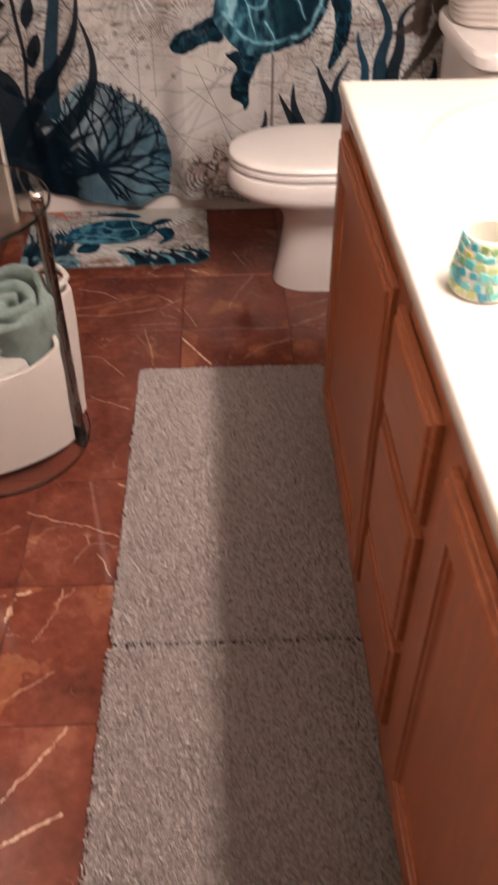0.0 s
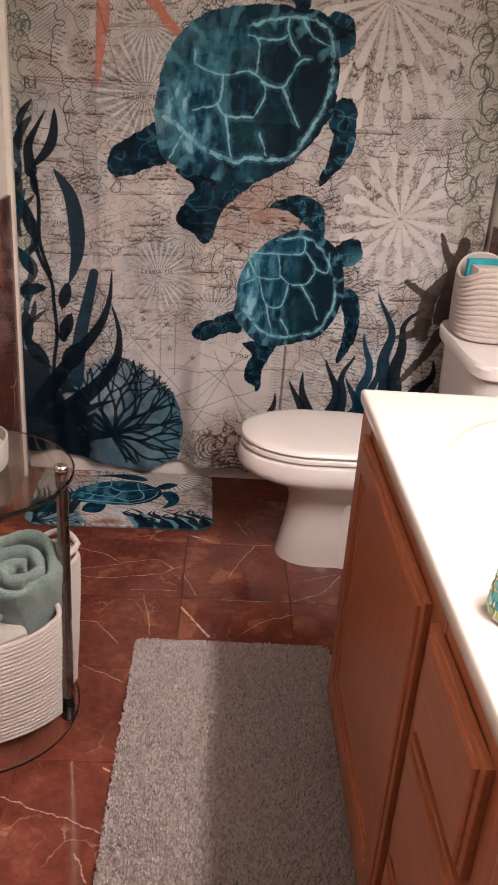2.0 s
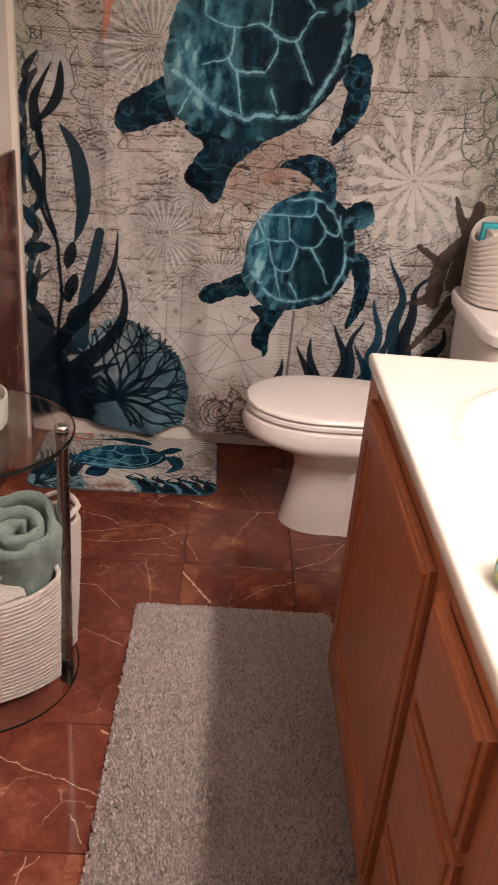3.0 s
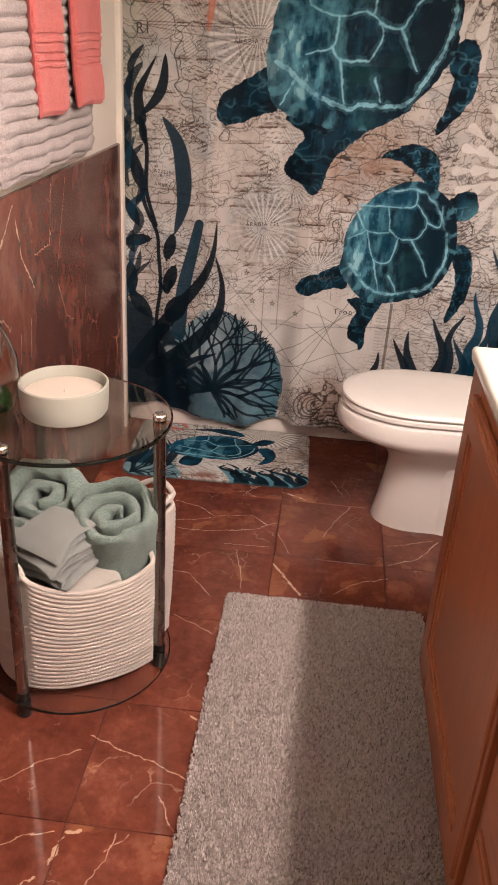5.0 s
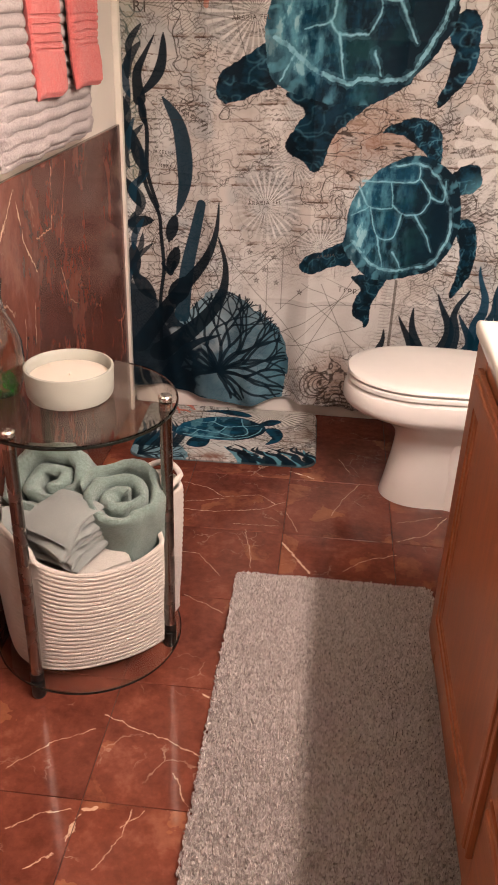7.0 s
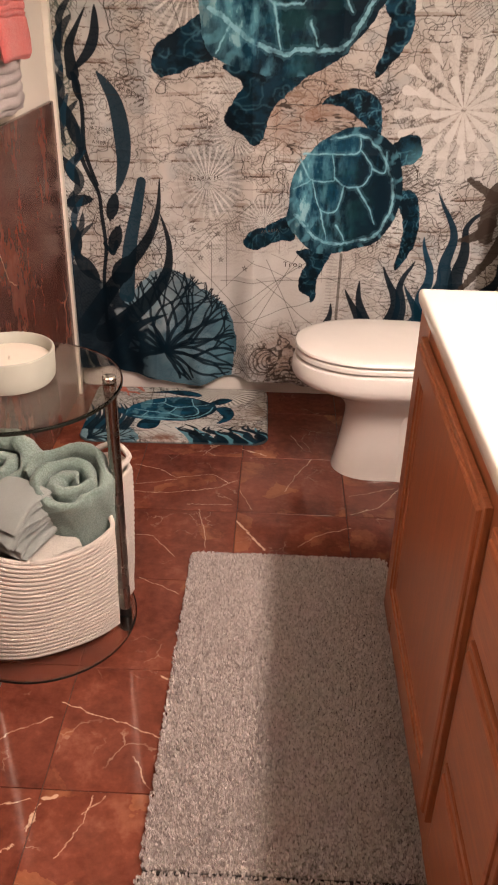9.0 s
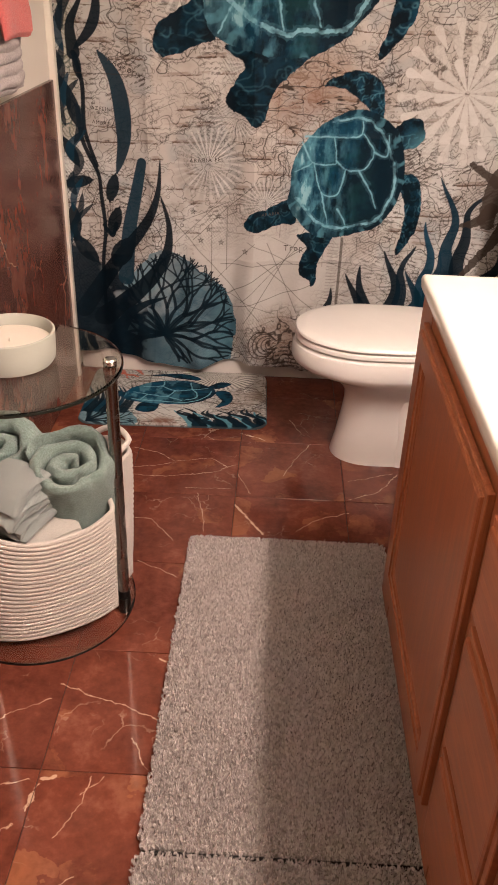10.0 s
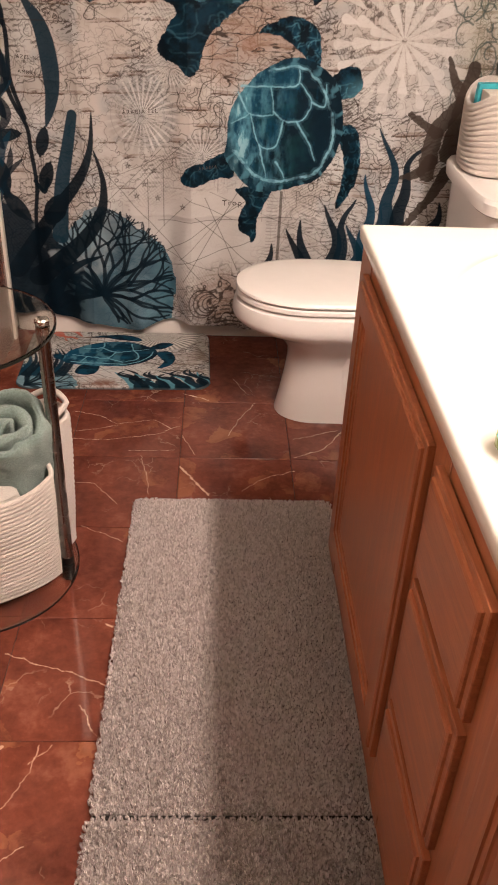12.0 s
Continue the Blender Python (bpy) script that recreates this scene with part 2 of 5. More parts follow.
M_WHITE_TOWEL = terry("white_terry", (0.7, 0.66, 0.6), 0.7)
M_CORAL = terry("coral_red_terry", (0.76, 0.155, 0.145), 0.72, 300.0)
M_LILAC = terry("pale_mauve_ribbed_terry", (0.50, 0.435, 0.43), 0.55, 240.0)
M_RUG = terry("grey_rug_backing", (0.46, 0.40, 0.365), 0.6, 200.0)
# near-black colour for the shade in the seam between the rugs
M_SEAM_SHADE = plain("dark_seam_shade", (0.035, 0.03, 0.028), 0.9)
M_CANDLE = plain("matt_white_ceramic", (0.35, 0.355, 0.31), 0.65, spread=0.05, bump=0.15)
M_WAX = plain("cream_candle_wax", (0.62, 0.55, 0.48), 0.5, spread=0.05)


# ---- mesh helpers ----
ORIGIN = {}


def thing(name, at, label, category, group="", kind=""):
    """A thing: an Empty at its base."""
    ob = new(name)
    ob.location = at
    ob.empty_display_size = 0.05
    ORIGIN[ob] = Vector(at)
    return tagged(ob, label, category, group, kind)


def mesh_of(name, bm, mat, smooth=True):
    me = bpy.data.meshes.new(name)
    bmesh.ops.recalc_face_normals(bm, faces=bm.faces)
    bm.to_mesh(me)
    bm.free()
    me.materials.append(mat)
    if smooth:
        me.shade_smooth()
        me.set_sharp_from_angle(angle=radians(38))
    return me


def part(name, bm, mat, parent=None, label="", smooth=True):
    """Links a bmesh, modelled in world places, as one mesh object under parent."""
    base = ORIGIN[parent] if parent else Vector((0, 0, 0))
    bmesh.ops.translate(bm, vec=-base, verts=bm.verts)
    ob = new(name, mesh_of(name, bm, mat, smooth))
    ob.parent = parent
    ORIGIN[ob] = base.copy()
    return tagged(ob, label)


def box(x0, x1, y0, y1, z0, z1, bevel=0.0, segs=2):
    bm = bmesh.new()
    bmesh.ops.create_cube(bm, size=1.0, matrix=Matrix.LocRotScale(((x0 + x1) / 2, (y0 + y1) / 2, (z0 + z1) / 2), None, (x1 - x0, y1 - y0, z1 - z0)))
    if bevel:
        bmesh.ops.bevel(bm, geom=bm.edges[:], offset=bevel, segments=segs, affect="EDGES", profile=0.6)
    return bm


def loft(loops, cap0=True, cap1=True, closed=False):
    """Skins a list of rings, each a list of points of one length."""
    bm = bmesh.new()
    rings = [[bm.verts.new(p) for p in loop] for loop in loops]
    pairs = list(zip(rings, rings[1:])) + ([(rings[-1], rings[0])] if closed else [])
    for a, c in pairs:
        for i in range(len(a)):
            j = (i + 1) % len(a)
            bm.faces.new((a[i], a[j], c[j], c[i]))
    if cap0 and not closed:
        bm.faces.new(rings[0][::-1])
    if cap1 and not closed:
        bm.faces.new(rings[-1])
    return bm


def ring(cx, cy, z, rx, ry=None, n=48, power=2.0):
    ry = ry or rx
    out = []
    for i in range(n):
        a = 2 * math.pi * i / n
        c, s = math.cos(a), math.sin(a)
        out.append((cx + rx * math.copysign(abs(c) ** (2 / power), c), cy + ry * math.copysign(abs(s) ** (2 / power), s), z))
    return out


def lathe(cx, cy, profile, n=48, cap0=True, cap1=True):
    return loft([ring(cx, cy, z, r, n=n) for r, z in profile], cap0, cap1)


def tube(points, r, n=10, closed=False):
    pts = [Vector(p) for p in points]
    loops, up = [], Vector((0.13, 0.21, 0.97))
    for i, p in enumerate(pts):
        d = (pts[(i + 1) % len(pts)] - pts[i - 1]) if closed else (pts[min(i + 1, len(pts) - 1)] - pts[max(i - 1, 0)])
        d.normalize()
        side = d.cross(up).normalized()
        top = side.cross(d)
        rr = r(i / (len(pts) - 1)) if callable(r) else r
        loops.append([p + (side * math.cos(2 * math.pi * k / n) + top * math.sin(2 * math.pi * k / n)) * rr for k in range(n)])
    return loft(loops, closed=closed)


def roughen(bm, size, scale, seed=0.0):
    for v in bm.verts:
        v.co += noise.noise_vector(v.co * scale + Vector((seed, seed * 2, -seed))) * size
    return bm


# ---- the room ----
def room():
    for name, b, mat, label in (
        ("wall_west", (WEST - 0.1, WEST, SOUTH - 0.1, NORTH + 0.1, 0, CEILING), M_WALL, "cream painted bathroom wall above red marble wainscot"),
        ("wall_east", (EAST, EAST + 0.1, SOUTH - 0.1, NORTH + 0.1, 0, CEILING), M_WALL, "cream painted wall behind toilet and vanity"),
        ("wall_north", (WEST, EAST, NORTH, NORTH + 0.1, 0, CEILING), M_WALL, "plain wall behind the bathtub"),
        # unseen south wall, kept dark so that south-facing sides stay shaded
        ("wall_south", (WEST, EAST, SOUTH - 0.1, SOUTH, 0, CEILING), M_UNSEEN_DARK, "unseen wall closing the room, dark to cut bounce light"),
        ("ceiling", (WEST - 0.1, EAST + 0.1, SOUTH - 0.1, NORTH + 0.1, CEILING, CEILING + 0.1), M_CEIL, "plain white painted ceiling")):
        ob = part(name, box(*b), mat, None, label, smooth=False)
        tagged(ob, kind="structure", category="ceiling" if name == "ceiling" else "wall")
    # marble wainscot slabs
    for name, x0, x1, ys, label in (("wainscot_west", WEST, WEST + 0.012, (-2.29, -1.35, -0.43, 0.49, 1.606), "polished red marble wainscot slabs on the wall"),
                                    ("wainscot_east", EAST - 0.012, EAST, (0.45, 1.606), "polished red marble wainscot behind the toilet")):
        w = thing(name, ((x0 + x1) / 2, 0.5, 0), label, "wainscot", kind="structure")
        for y0, y1 in zip(ys, ys[1:]):
            part("marble_slab", box(x0, x1, y0 + 0.001, y1 - 0.001, 0.001, 0.970, 0.0015, 1), M_SLAB, w)
    trim = part("trim", box(WEST, WEST + 0.020, 1.608, 1.634, 0, CEILING - 0.002, 0.004), M_TRIM, None, "white painted trim strip where wainscot meets bathtub")
    tagged(trim, category="trim", kind="structure")


def bathtub():
    tub = thing("bathtub", (0.15, 2.0, 0), "white enamelled bathtub behind the shower curtain", "bathtub")
    x0, x1, y0, y1 = WEST + 0.004, EAST - 0.004, TUB_Y, NORTH - 0.004
    cx, cy = (x0 + x1) / 2, (y0 + y1) / 2
    loops = []
    for inset, z, p in ((0.0, 0.0, 40), (0.0, 0.37, 40), (0.01, 0.40, 30), (0.05, 0.405, 20), (0.09, 0.39, 8), (0.12, 0.25, 6), (0.16, 0.08, 5), (0.22, 0.05, 4)):
        loops.append(ring(cx, cy, z, (x1 - x0) / 2 - inset, (y1 - y0) / 2 - inset, 96, p))
    part("basin", loft(loops), M_TUB, tub)


# ---- toilet, facing west ----
TOILET_Y, TANK_Y = 1.205, 1.225


def egg(front, back, half, z, n=56):
    """Toilet outline: a long round nose to the west, squarer at the back."""
    mid = front + half * 1.22
    out = []
    for i in range(n):
        a = 2 * math.pi * i / n
        c, s = math.cos(a), math.sin(a)
        if c < 0:
            out.append((mid + (mid - front) * c, TOILET_Y + half * math.copysign(abs(s) ** 0.92, s), z))
        else:
            out.append((mid + (back - mid) * c ** 0.55, TOILET_Y + half * math.copysign(abs(s) ** 0.75, s), z))
    return out


def toilet():
    t = thing("toilet", (0.5, TOILET_Y, 0), "white china toilet with closed lid beside the bathtub", "toilet")
    part("bowl", loft([egg(f, k, h, z) for f, k, h, z in (
        (0.274, 0.70, 0.096, 0.0), (0.276, 0.70, 0.094, 0.012), (0.286, 0.70, 0.088, 0.06), (0.298, 0.70, 0.083, 0.13), (0.304, 0.70, 0.084, 0.18), (0.302, 0.70, 0.090, 0.212),
        (0.286, 0.70, 0.106, 0.236), (0.256, 0.70, 0.128, 0.262), (0.216, 0.70, 0.148, 0.281), (0.178, 0.70, 0.163, 0.294), (0.153, 0.70, 0.172, 0.304), (0.141, 0.70, 0.177, 0.316), (0.138, 0.70, 0.178, 0.328), (0.141, 0.70, 0.177, 0.352), (0.146, 0.70, 0.174, 0.363), (0.160, 0.70, 0.162, 0.3695))]), M_CHINA, t, "white vitreous china bowl and pedestal")
    part("seat", loft([egg(f, 0.635, h, z) for f, h, z in ((0.176, 0.152, 0.370), (0.162, 0.162, 0.3735), (0.150, 0.170, 0.3745), (0.147, 0.173, 0.378), (0.148, 0.172, 0.387), (0.152, 0.169, 0.390), (0.168, 0.156, 0.3905))]), M_SEAT, t, "white plastic seat ring")
    lid = part("lid", loft([egg(f, 0.64, h, z) for f, h, z in ((0.172, 0.154, 0.3912), (0.162, 0.161, 0.3937), (0.149, 0.171, 0.3947), (0.146, 0.174, 0.399), (0.148, 0.172, 0.405), (0.156, 0.167, 0.4095), (0.178, 0.150, 0.413), (0.28, 0.08, 0.415))]), M_SEAT, t, "closed white plastic lid")
    for dy in (-0.07, 0.07):
        part("hinge", box(0.622, 0.652, TOILET_Y + dy - 0.018, TOILET_Y + dy + 0.018, 0.372, 0.398, 0.006), M_SEAT, lid)

    def slab(x0, hw, z, r=4.2):
        return ring((x0 + 0.914) / 2, TANK_Y, z, (0.914 - x0) / 2, hw, 128, r)
    part("tank", loft([slab(0.767, 0.195, 0.34), slab(0.759, 0.205, 0.36), slab(0.752, 0.220, 0.54), slab(0.749, 0.224, 0.6585)]), M_CHINA, t, "white china cistern")
    part("tank_lid", loft([slab(0.738, 0.234, 0.6595), slab(0.731, 0.241, 0.666), slab(0.729, 0.243, 0.692), slab(0.735, 0.238, 0.702), slab(0.752, 0.22, 0.706)]), M_CHINA, t, "rounded white china cistern lid")
    part("foot", loft([ring(0.60, TOILET_Y, z, 0.17 - d, 0.105 - d, 64, 5.0) for z, d in ((0.0, 0.0), (0.012, 0.002), (0.10, 0.010), (0.26, 0.006), (0.35, 0.012))]), M_CHINA, t, "stepped rear of the china pedestal")


# ---- vanity ----
FRONT, FACE = 0.326, 0.346


def nested(rects, cap=True):
    """Rectangles facing west, from (inset, x) steps round a front."""
    def make(y0, y1, z0, z1):
        loops = [[(x, y0 + i, z0 + i), (x, y1 - i, z0 + i), (x, y1 - i, z1 - i), (x, y0 + i, z1 - i)] for i, x in rects]
        return loft(loops, True, cap)
    return make


def vanity():
    v = thing("vanity_cabinet", (0.62, -0.4, 0), "red-brown stained wooden vanity cabinet with framed doors", "cabinet")
    y0, y1 = -1.34, 0.395
    part("body", box(FACE + 0.014, 0.905, y0, y1, 0.135, 0.69, 0.002, 1), M_WOOD_V, v)
    for ya, yb in ((y0, y0 + 0.016), (y1 - 0.016, y1)):
        part("side_panel", box(FACE + 0.0145, 0.905, ya, yb, 0.6905, 0.796), M_WOOD_V, v)
    part("back_rail", box(FACE + 0.0145, FACE + 0.024, y0 + 0.017, y1 - 0.017, 0.6905, 0.796), M_WOOD_H, v)
    part("toe_kick", box(FACE + 0.06, 0.905, y0 + 0.01, y1 - 0.004, 0.0, 0.134), M_WOOD_H, v, "dark recessed plinth")
    for ya, yb in ((y1 - 0.095, y1), (-0.252, -0.172), (-0.535, -0.430), (y0, y0 + 0.05)):
        part("stile", box(FACE - 0.004, FACE + 0.0135, ya, yb, 0.136, 0.7965, 0.001, 1), M_WOOD_V, v)
    for za, zb in ((0.75, 0.7968), (0.136, 0.250), (0.598, 0.652), (0.380, 0.440)):
        part("rail", box(FACE - 0.0025, FACE + 0.0125, y0 + 0.002, y1 - 0.002, za, zb, 0.001, 1), M_WOOD_H, v)
    frame_steps = ((0.0, FACE - 0.0045), (0.0, FRONT + 0.0075), (0.0012, FRONT + 0.0062), (0.009, FRONT + 0.0052), (0.0095, FRONT + 0.0022), (0.013, FRONT + 0.0004), (0.016, FRONT), (0.050, FRONT), (0.0505, FRONT + 0.003), (0.057, FRONT + 0.0042), (0.0575, FRONT + 0.007), (0.063, FRONT + 0.010))
    panel_steps = ((0.061, FRONT + 0.018), (0.061, FRONT + 0.0095), (0.075, FRONT + 0.0095))
    for ya, yb in ((-0.195, 0.318), (-1.10, -0.510)):
        door = part("door", nested(frame_steps, False)(ya, yb, 0.226, 0.777), M_WOOD_V, v, smooth=False)
        part("panel", nested(panel_steps)(ya, yb, 0.226, 0.777), M_WOOD_V, door, smooth=False)
    drawer_steps = ((0.0, FACE - 0.0045), (0.0, FRONT + 0.0075), (0.0012, FRONT + 0.0062), (0.009, FRONT + 0.0052), (0.0095, FRONT + 0.0022), (0.013, FRONT + 0.0004), (0.016, FRONT))
    for za, zb in ((0.633, 0.777), (0.421, 0.614), (0.226, 0.400)):
        part("drawer_front", nested(drawer_steps)(-0.452, -0.232, za, zb), M_WOOD_H, v, smooth=False)


def vanity_top():
    top = thing("washstand_counter", (0.62, -0.4, 0.797), "glossy cream cultured-marble vanity top with integral basin", "countertop")
    x0, x1, y0, y1, zt, zb = 0.344, 0.908, -1.36, 0.412, 0.828, 0.797
    nx, ny = 60, 150
    bm = bmesh.new()
    grid = []

    def height(x, y):
        r = math.hypot((x - 0.64) / 0.205, (y - 0.0) / 0.265)
        z = zt + 0.008 * math.exp(-((r - 1.10) / 0.045) ** 2)
        if r < 1.02:
            z -= 0.115 * (1 - (r / 1.02) ** 5)
        return z
    for i in range(ny + 1):
        y = y0 + (y1 - y0) * i / ny
        grid.append([bm.verts.new((x0 + (x1 - x0) * j / nx, y, height(x0 + (x1 - x0) * j / nx, y))) for j in range(nx + 1)])
    for i in range(ny):
        for j in range(nx):
            f = bm.faces.new((grid[i][j], grid[i][j + 1], grid[i + 1][j + 1], grid[i + 1][j]))
            mid = f.calc_center_median()
            f.material_index = 1 if math.hypot((mid.x - 0.64) / 0.205, mid.y / 0.265) < 1.0 else 0
    border = [grid[0][j] for j in range(nx + 1)] + [grid[i][nx] for i in range(1, ny + 1)] + [grid[ny][j] for j in range(nx - 1, -1, -1)] + [grid[i][0] for i in range(ny - 1, 0, -1)]
    cx, cy, last = (x0 + x1) / 2, (y0 + y1) / 2, border
    for out, z in ((0.003, zt - 0.001), (0.0055, zt - 0.004), (0.007, zt - 0.010), (0.0055, zb + 0.006), (0.0, zb)):
        nxt = []
        for b in border:
            dx = -out if b.co.x < x0 + 1e-5 else 0
            dy = out if b.co.y > y1 - 1e-5 else -out if b.co.y < y0 + 1e-5 else 0
            nxt.append(bm.verts.new((b.co.x + dx, b.co.y + dy, z)))
        for k in range(len(border)):
            m = (k + 1) % len(border)
            bm.faces.new((last[k], last[m], nxt[m], nxt[k]))
        last = nxt
    bowl = bm.copy()
    bmesh.ops.delete(bowl, geom=[f for f in bowl.faces if f.material_index == 0], context="FACES")
    bmesh.ops.delete(bm, geom=[f for f in bm.faces if f.material_index == 1], context="FACES")
    for piece in (bm, bowl):
        for f in piece.faces:
            f.material_index = 0
    part("slab", bm, M_TOP, top)
    basin = part("basin", bowl, M_TOP, top, "oval basin moulded into the counter")
    part("drain", lathe(0.64, 0.0, ((0.030, zt - 0.111), (0.030, zt - 0.108), (0.024, zt - 0.107), (0.020, zt - 0.109)), 32), M_CHROME, basin, "chrome drain ring")


# ---- round glass side table ----
TX, TY, TR = -0.402, 0.412, 0.203
POSTS = ((-0.224, 0.430), (-0.468, 0.240), (-0.513, 0.553))


def side_table():
    t = thing("glass_side_table", (TX, TY, 0), "round two-tier glass side table with gunmetal tube legs", "table")
    for name, z in (("glass_top", 0.612), ("glass_shelf", 0.040)):
        disc = part(name, lathe(TX, TY, ((TR - 0.003, z), (TR, z + 0.0015), (TR, z + 0.0065), (TR - 0.003, z + 0.008)), 96), M_GLASS, t, "clear smoked glass disc", smooth=False)
        disc.visible_shadow = False
        part("rim", lathe(TX, TY, ((TR + 0.0003, z + 0.001), (TR + 0.0009, z + 0.002), (TR + 0.0009, z + 0.006), (TR + 0.0003, z + 0.007)), 96, False, False), M_GLASS_EDGE, disc, "dark polished glass edge")
    for x, y in POSTS:
        leg = part("leg", lathe(x, y, ((0.0125, 0.052), (0.0125, 0.606)), 24), M_STEEL, t)
        part("foot", lathe(x, y, ((0.012, 0.0), (0.0145, 0.004), (0.0145, 0.036), (0.013, 0.0395)), 24), M_RUBBER, leg, "black rubber foot")
        part("collar", lathe(x, y, ((0.0135, 0.0485), (0.0135, 0.066)), 24), M_RUBBER, leg, "black collar")
        part("cap", lathe(x, y, ((0.0125, 0.6205), (0.0135, 0.622), (0.0135, 0.629), (0.011, 0.632), (0.006, 0.6325)), 24), M_CHROME, leg, "chrome cap")
        part("spacer", lathe(x, y, ((0.0135, 0.598), (0.0135, 0.6115)), 24), M_CHROME, leg)


room()
bathtub()
toilet()
vanity()
vanity_top()
side_table()


# ---- printing on cloth: a numpy canvas, one colour a vertex ----
PAPER, NAVY, TEAL, CYAN, SLATE, BROWN, INK = (np.array(c) for c in (
    (0.585, 0.590, 0.580), (0.0012, 0.0075, 0.0145), (0.004, 0.066, 0.125), (0.16, 0.48, 0.62), (0.055, 0.135, 0.185), (0.26, 0.175, 0.135), (0.040, 0.027, 0.021)))


TABLE = np.random.RandomState(20).rand(512, 512)


def lattice(u, v, seed):
    """Smooth value noise from a table of lattice corners, 0 to 1."""
    iu, iv = np.floor(u), np.floor(v)
    fu, fv = u - iu, v - iv
    fu, fv = fu * fu * (3 - 2 * fu), fv * fv * (3 - 2 * fv)
    a, b = (iu.astype(np.int64) + int(seed * 37.7)) & 511, (iv.astype(np.int64) + int(seed * 91.3)) & 511
    c, d = (a + 1) & 511, (b + 1) & 511
    return (TABLE[a, b] * (1 - fu) + TABLE[c, b] * fu) * (1 - fv) + (TABLE[a, d] * (1 - fu) + TABLE[c, d] * fu) * fv


def fbm(u, v, scale, seed=1.0, octaves=4):
    total, amp, norm = 0.0, 1.0, 0.0
    for k in range(octaves):
        total = total + amp * lattice(u * scale * 2 ** k, v * scale * 2 ** k, seed + k * 3.1)
        norm += amp
        amp *= 0.55
    return total / norm


def curve_through(points, closed=False, n=7):
    """Catmull-Rom through the points."""
    p = np.array(points, float)
    m = len(p)
    out = []
    for i in range(m if closed else m - 1):
        a, b, c, d = (p[(i + k) % m] if closed else p[min(max(i + k, 0), m - 1)] for k in (-1, 0, 1, 2))
        for t in np.linspace(0, 1, n, endpoint=False):
            out.append(0.5 * (2 * b + (c - a) * t + (2 * a - 5 * b + 4 * c - d) * t * t + (3 * b - a - 3 * c + d) * t ** 3))
    if not closed:
        out.append(p[-1])
    return np.array(out)


class Cloth:
    """Points u, v in metres and the dye on each."""

    def __init__(self, u, v, soft):
        self.u, self.v, self.soft = u, v, soft
        self.dye = np.tile(PAPER, (len(u), 1))

    def lay(self, pick, alpha, colour):
        a = np.clip(alpha, 0, 1)[:, None]
        self.dye[pick] = self.dye[pick] * (1 - a) + np.asarray(colour) * a

    def near(self, lo, hi, pad):
        return np.nonzero((self.u > lo[0] - pad) & (self.u < hi[0] + pad) & (self.v > lo[1] - pad) & (self.v < hi[1] + pad))[0]

    def stroke(self, points, w0, w1=None, colour=NAVY, alpha=1.0, leaf=False, rough=0.0, patchy=0.0):
        """A brush line whose half width runs from w0 to w1, or swells in the middle like a leaf."""
        p = np.array(points, float)
        w1 = w0 if w1 is None else w1
        wide = max(w0, w1) + self.soft + rough
        pick = self.near(p.min(0), p.max(0), wide)
        if not len(pick):
            return
        u, v = self.u[pick], self.v[pick]
        if rough:
            u, v = u + (fbm(u, v, 60, 5) - 0.5) * rough * 3, v + (fbm(u, v, 60, 9) - 0.5) * rough * 3
        best = np.full(len(pick), -1.0)
        for i, (a, b) in enumerate(zip(p, p[1:])):
            d = b - a
            h = np.clip(((u - a[0]) * d[0] + (v - a[1]) * d[1]) / max(d @ d, 1e-9), 0, 1)
            s = (i + h) / (len(p) - 1)
            w = w0 * np.clip(np.sin(np.pi * np.clip(s, 0.02, 0.98)), 0, 1) ** 0.7 if leaf else w0 + (w1 - w0) * s
            best = np.maximum(best, (w - np.hypot(u - a[0] - d[0] * h, v - a[1] - d[1] * h)) / self.soft + 0.5)
        if patchy:
            alpha = alpha * np.clip(1 - patchy + patchy * (fbm(self.u[pick], self.v[pick], 45, 27, 3) * 4 - 1.3), 0, 1)
        self.lay(pick, np.clip(best, 0, 1) * alpha, colour)

    def contour(self, scale, seed, level, width, octaves=4):
        """Cover of an even line along one height of a noise field."""
        e, f = 0.0012, fbm(self.u, self.v, scale, seed, octaves)
        slope = np.hypot(fbm(self.u + e, self.v, scale, seed, octaves) - f, fbm(self.u, self.v + e, scale, seed, octaves) - f) / e
        return np.clip((width - np.abs(f - level) / (slope + 0.4)) / self.soft + 0.5, 0, 1)

    def inside(self, points, ragged=0.0):
        """Vertices within a closed outline, and their cover."""
        p = np.array(points, float)
        pick = self.near(p.min(0), p.max(0), self.soft)
        u, v = self.u[pick], self.v[pick]
        if ragged:
            u, v = u + (fbm(u, v, 45, 2) - 0.5) * ragged, v + (fbm(u, v, 45, 3) - 0.5) * ragged
        odd, dist = np.zeros(len(pick), bool), np.full(len(pick), 9.0)
        for a, b in zip(p, np.roll(p, -1, 0)):
            d = b - a
            odd ^= ((a[1] > v) != (b[1] > v)) & (u < d[0] * (v - a[1]) / (d[1] if abs(d[1]) > 1e-9 else 1e-9) + a[0])
            h = np.clip(((u - a[0]) * d[0] + (v - a[1]) * d[1]) / max(d @ d, 1e-12), 0, 1)
            dist = np.minimum(dist, np.hypot(u - a[0] - d[0] * h, v - a[1] - d[1] * h))
        return pick, np.clip(np.where(odd, dist, -dist) / self.soft + 0.5, 0, 1)


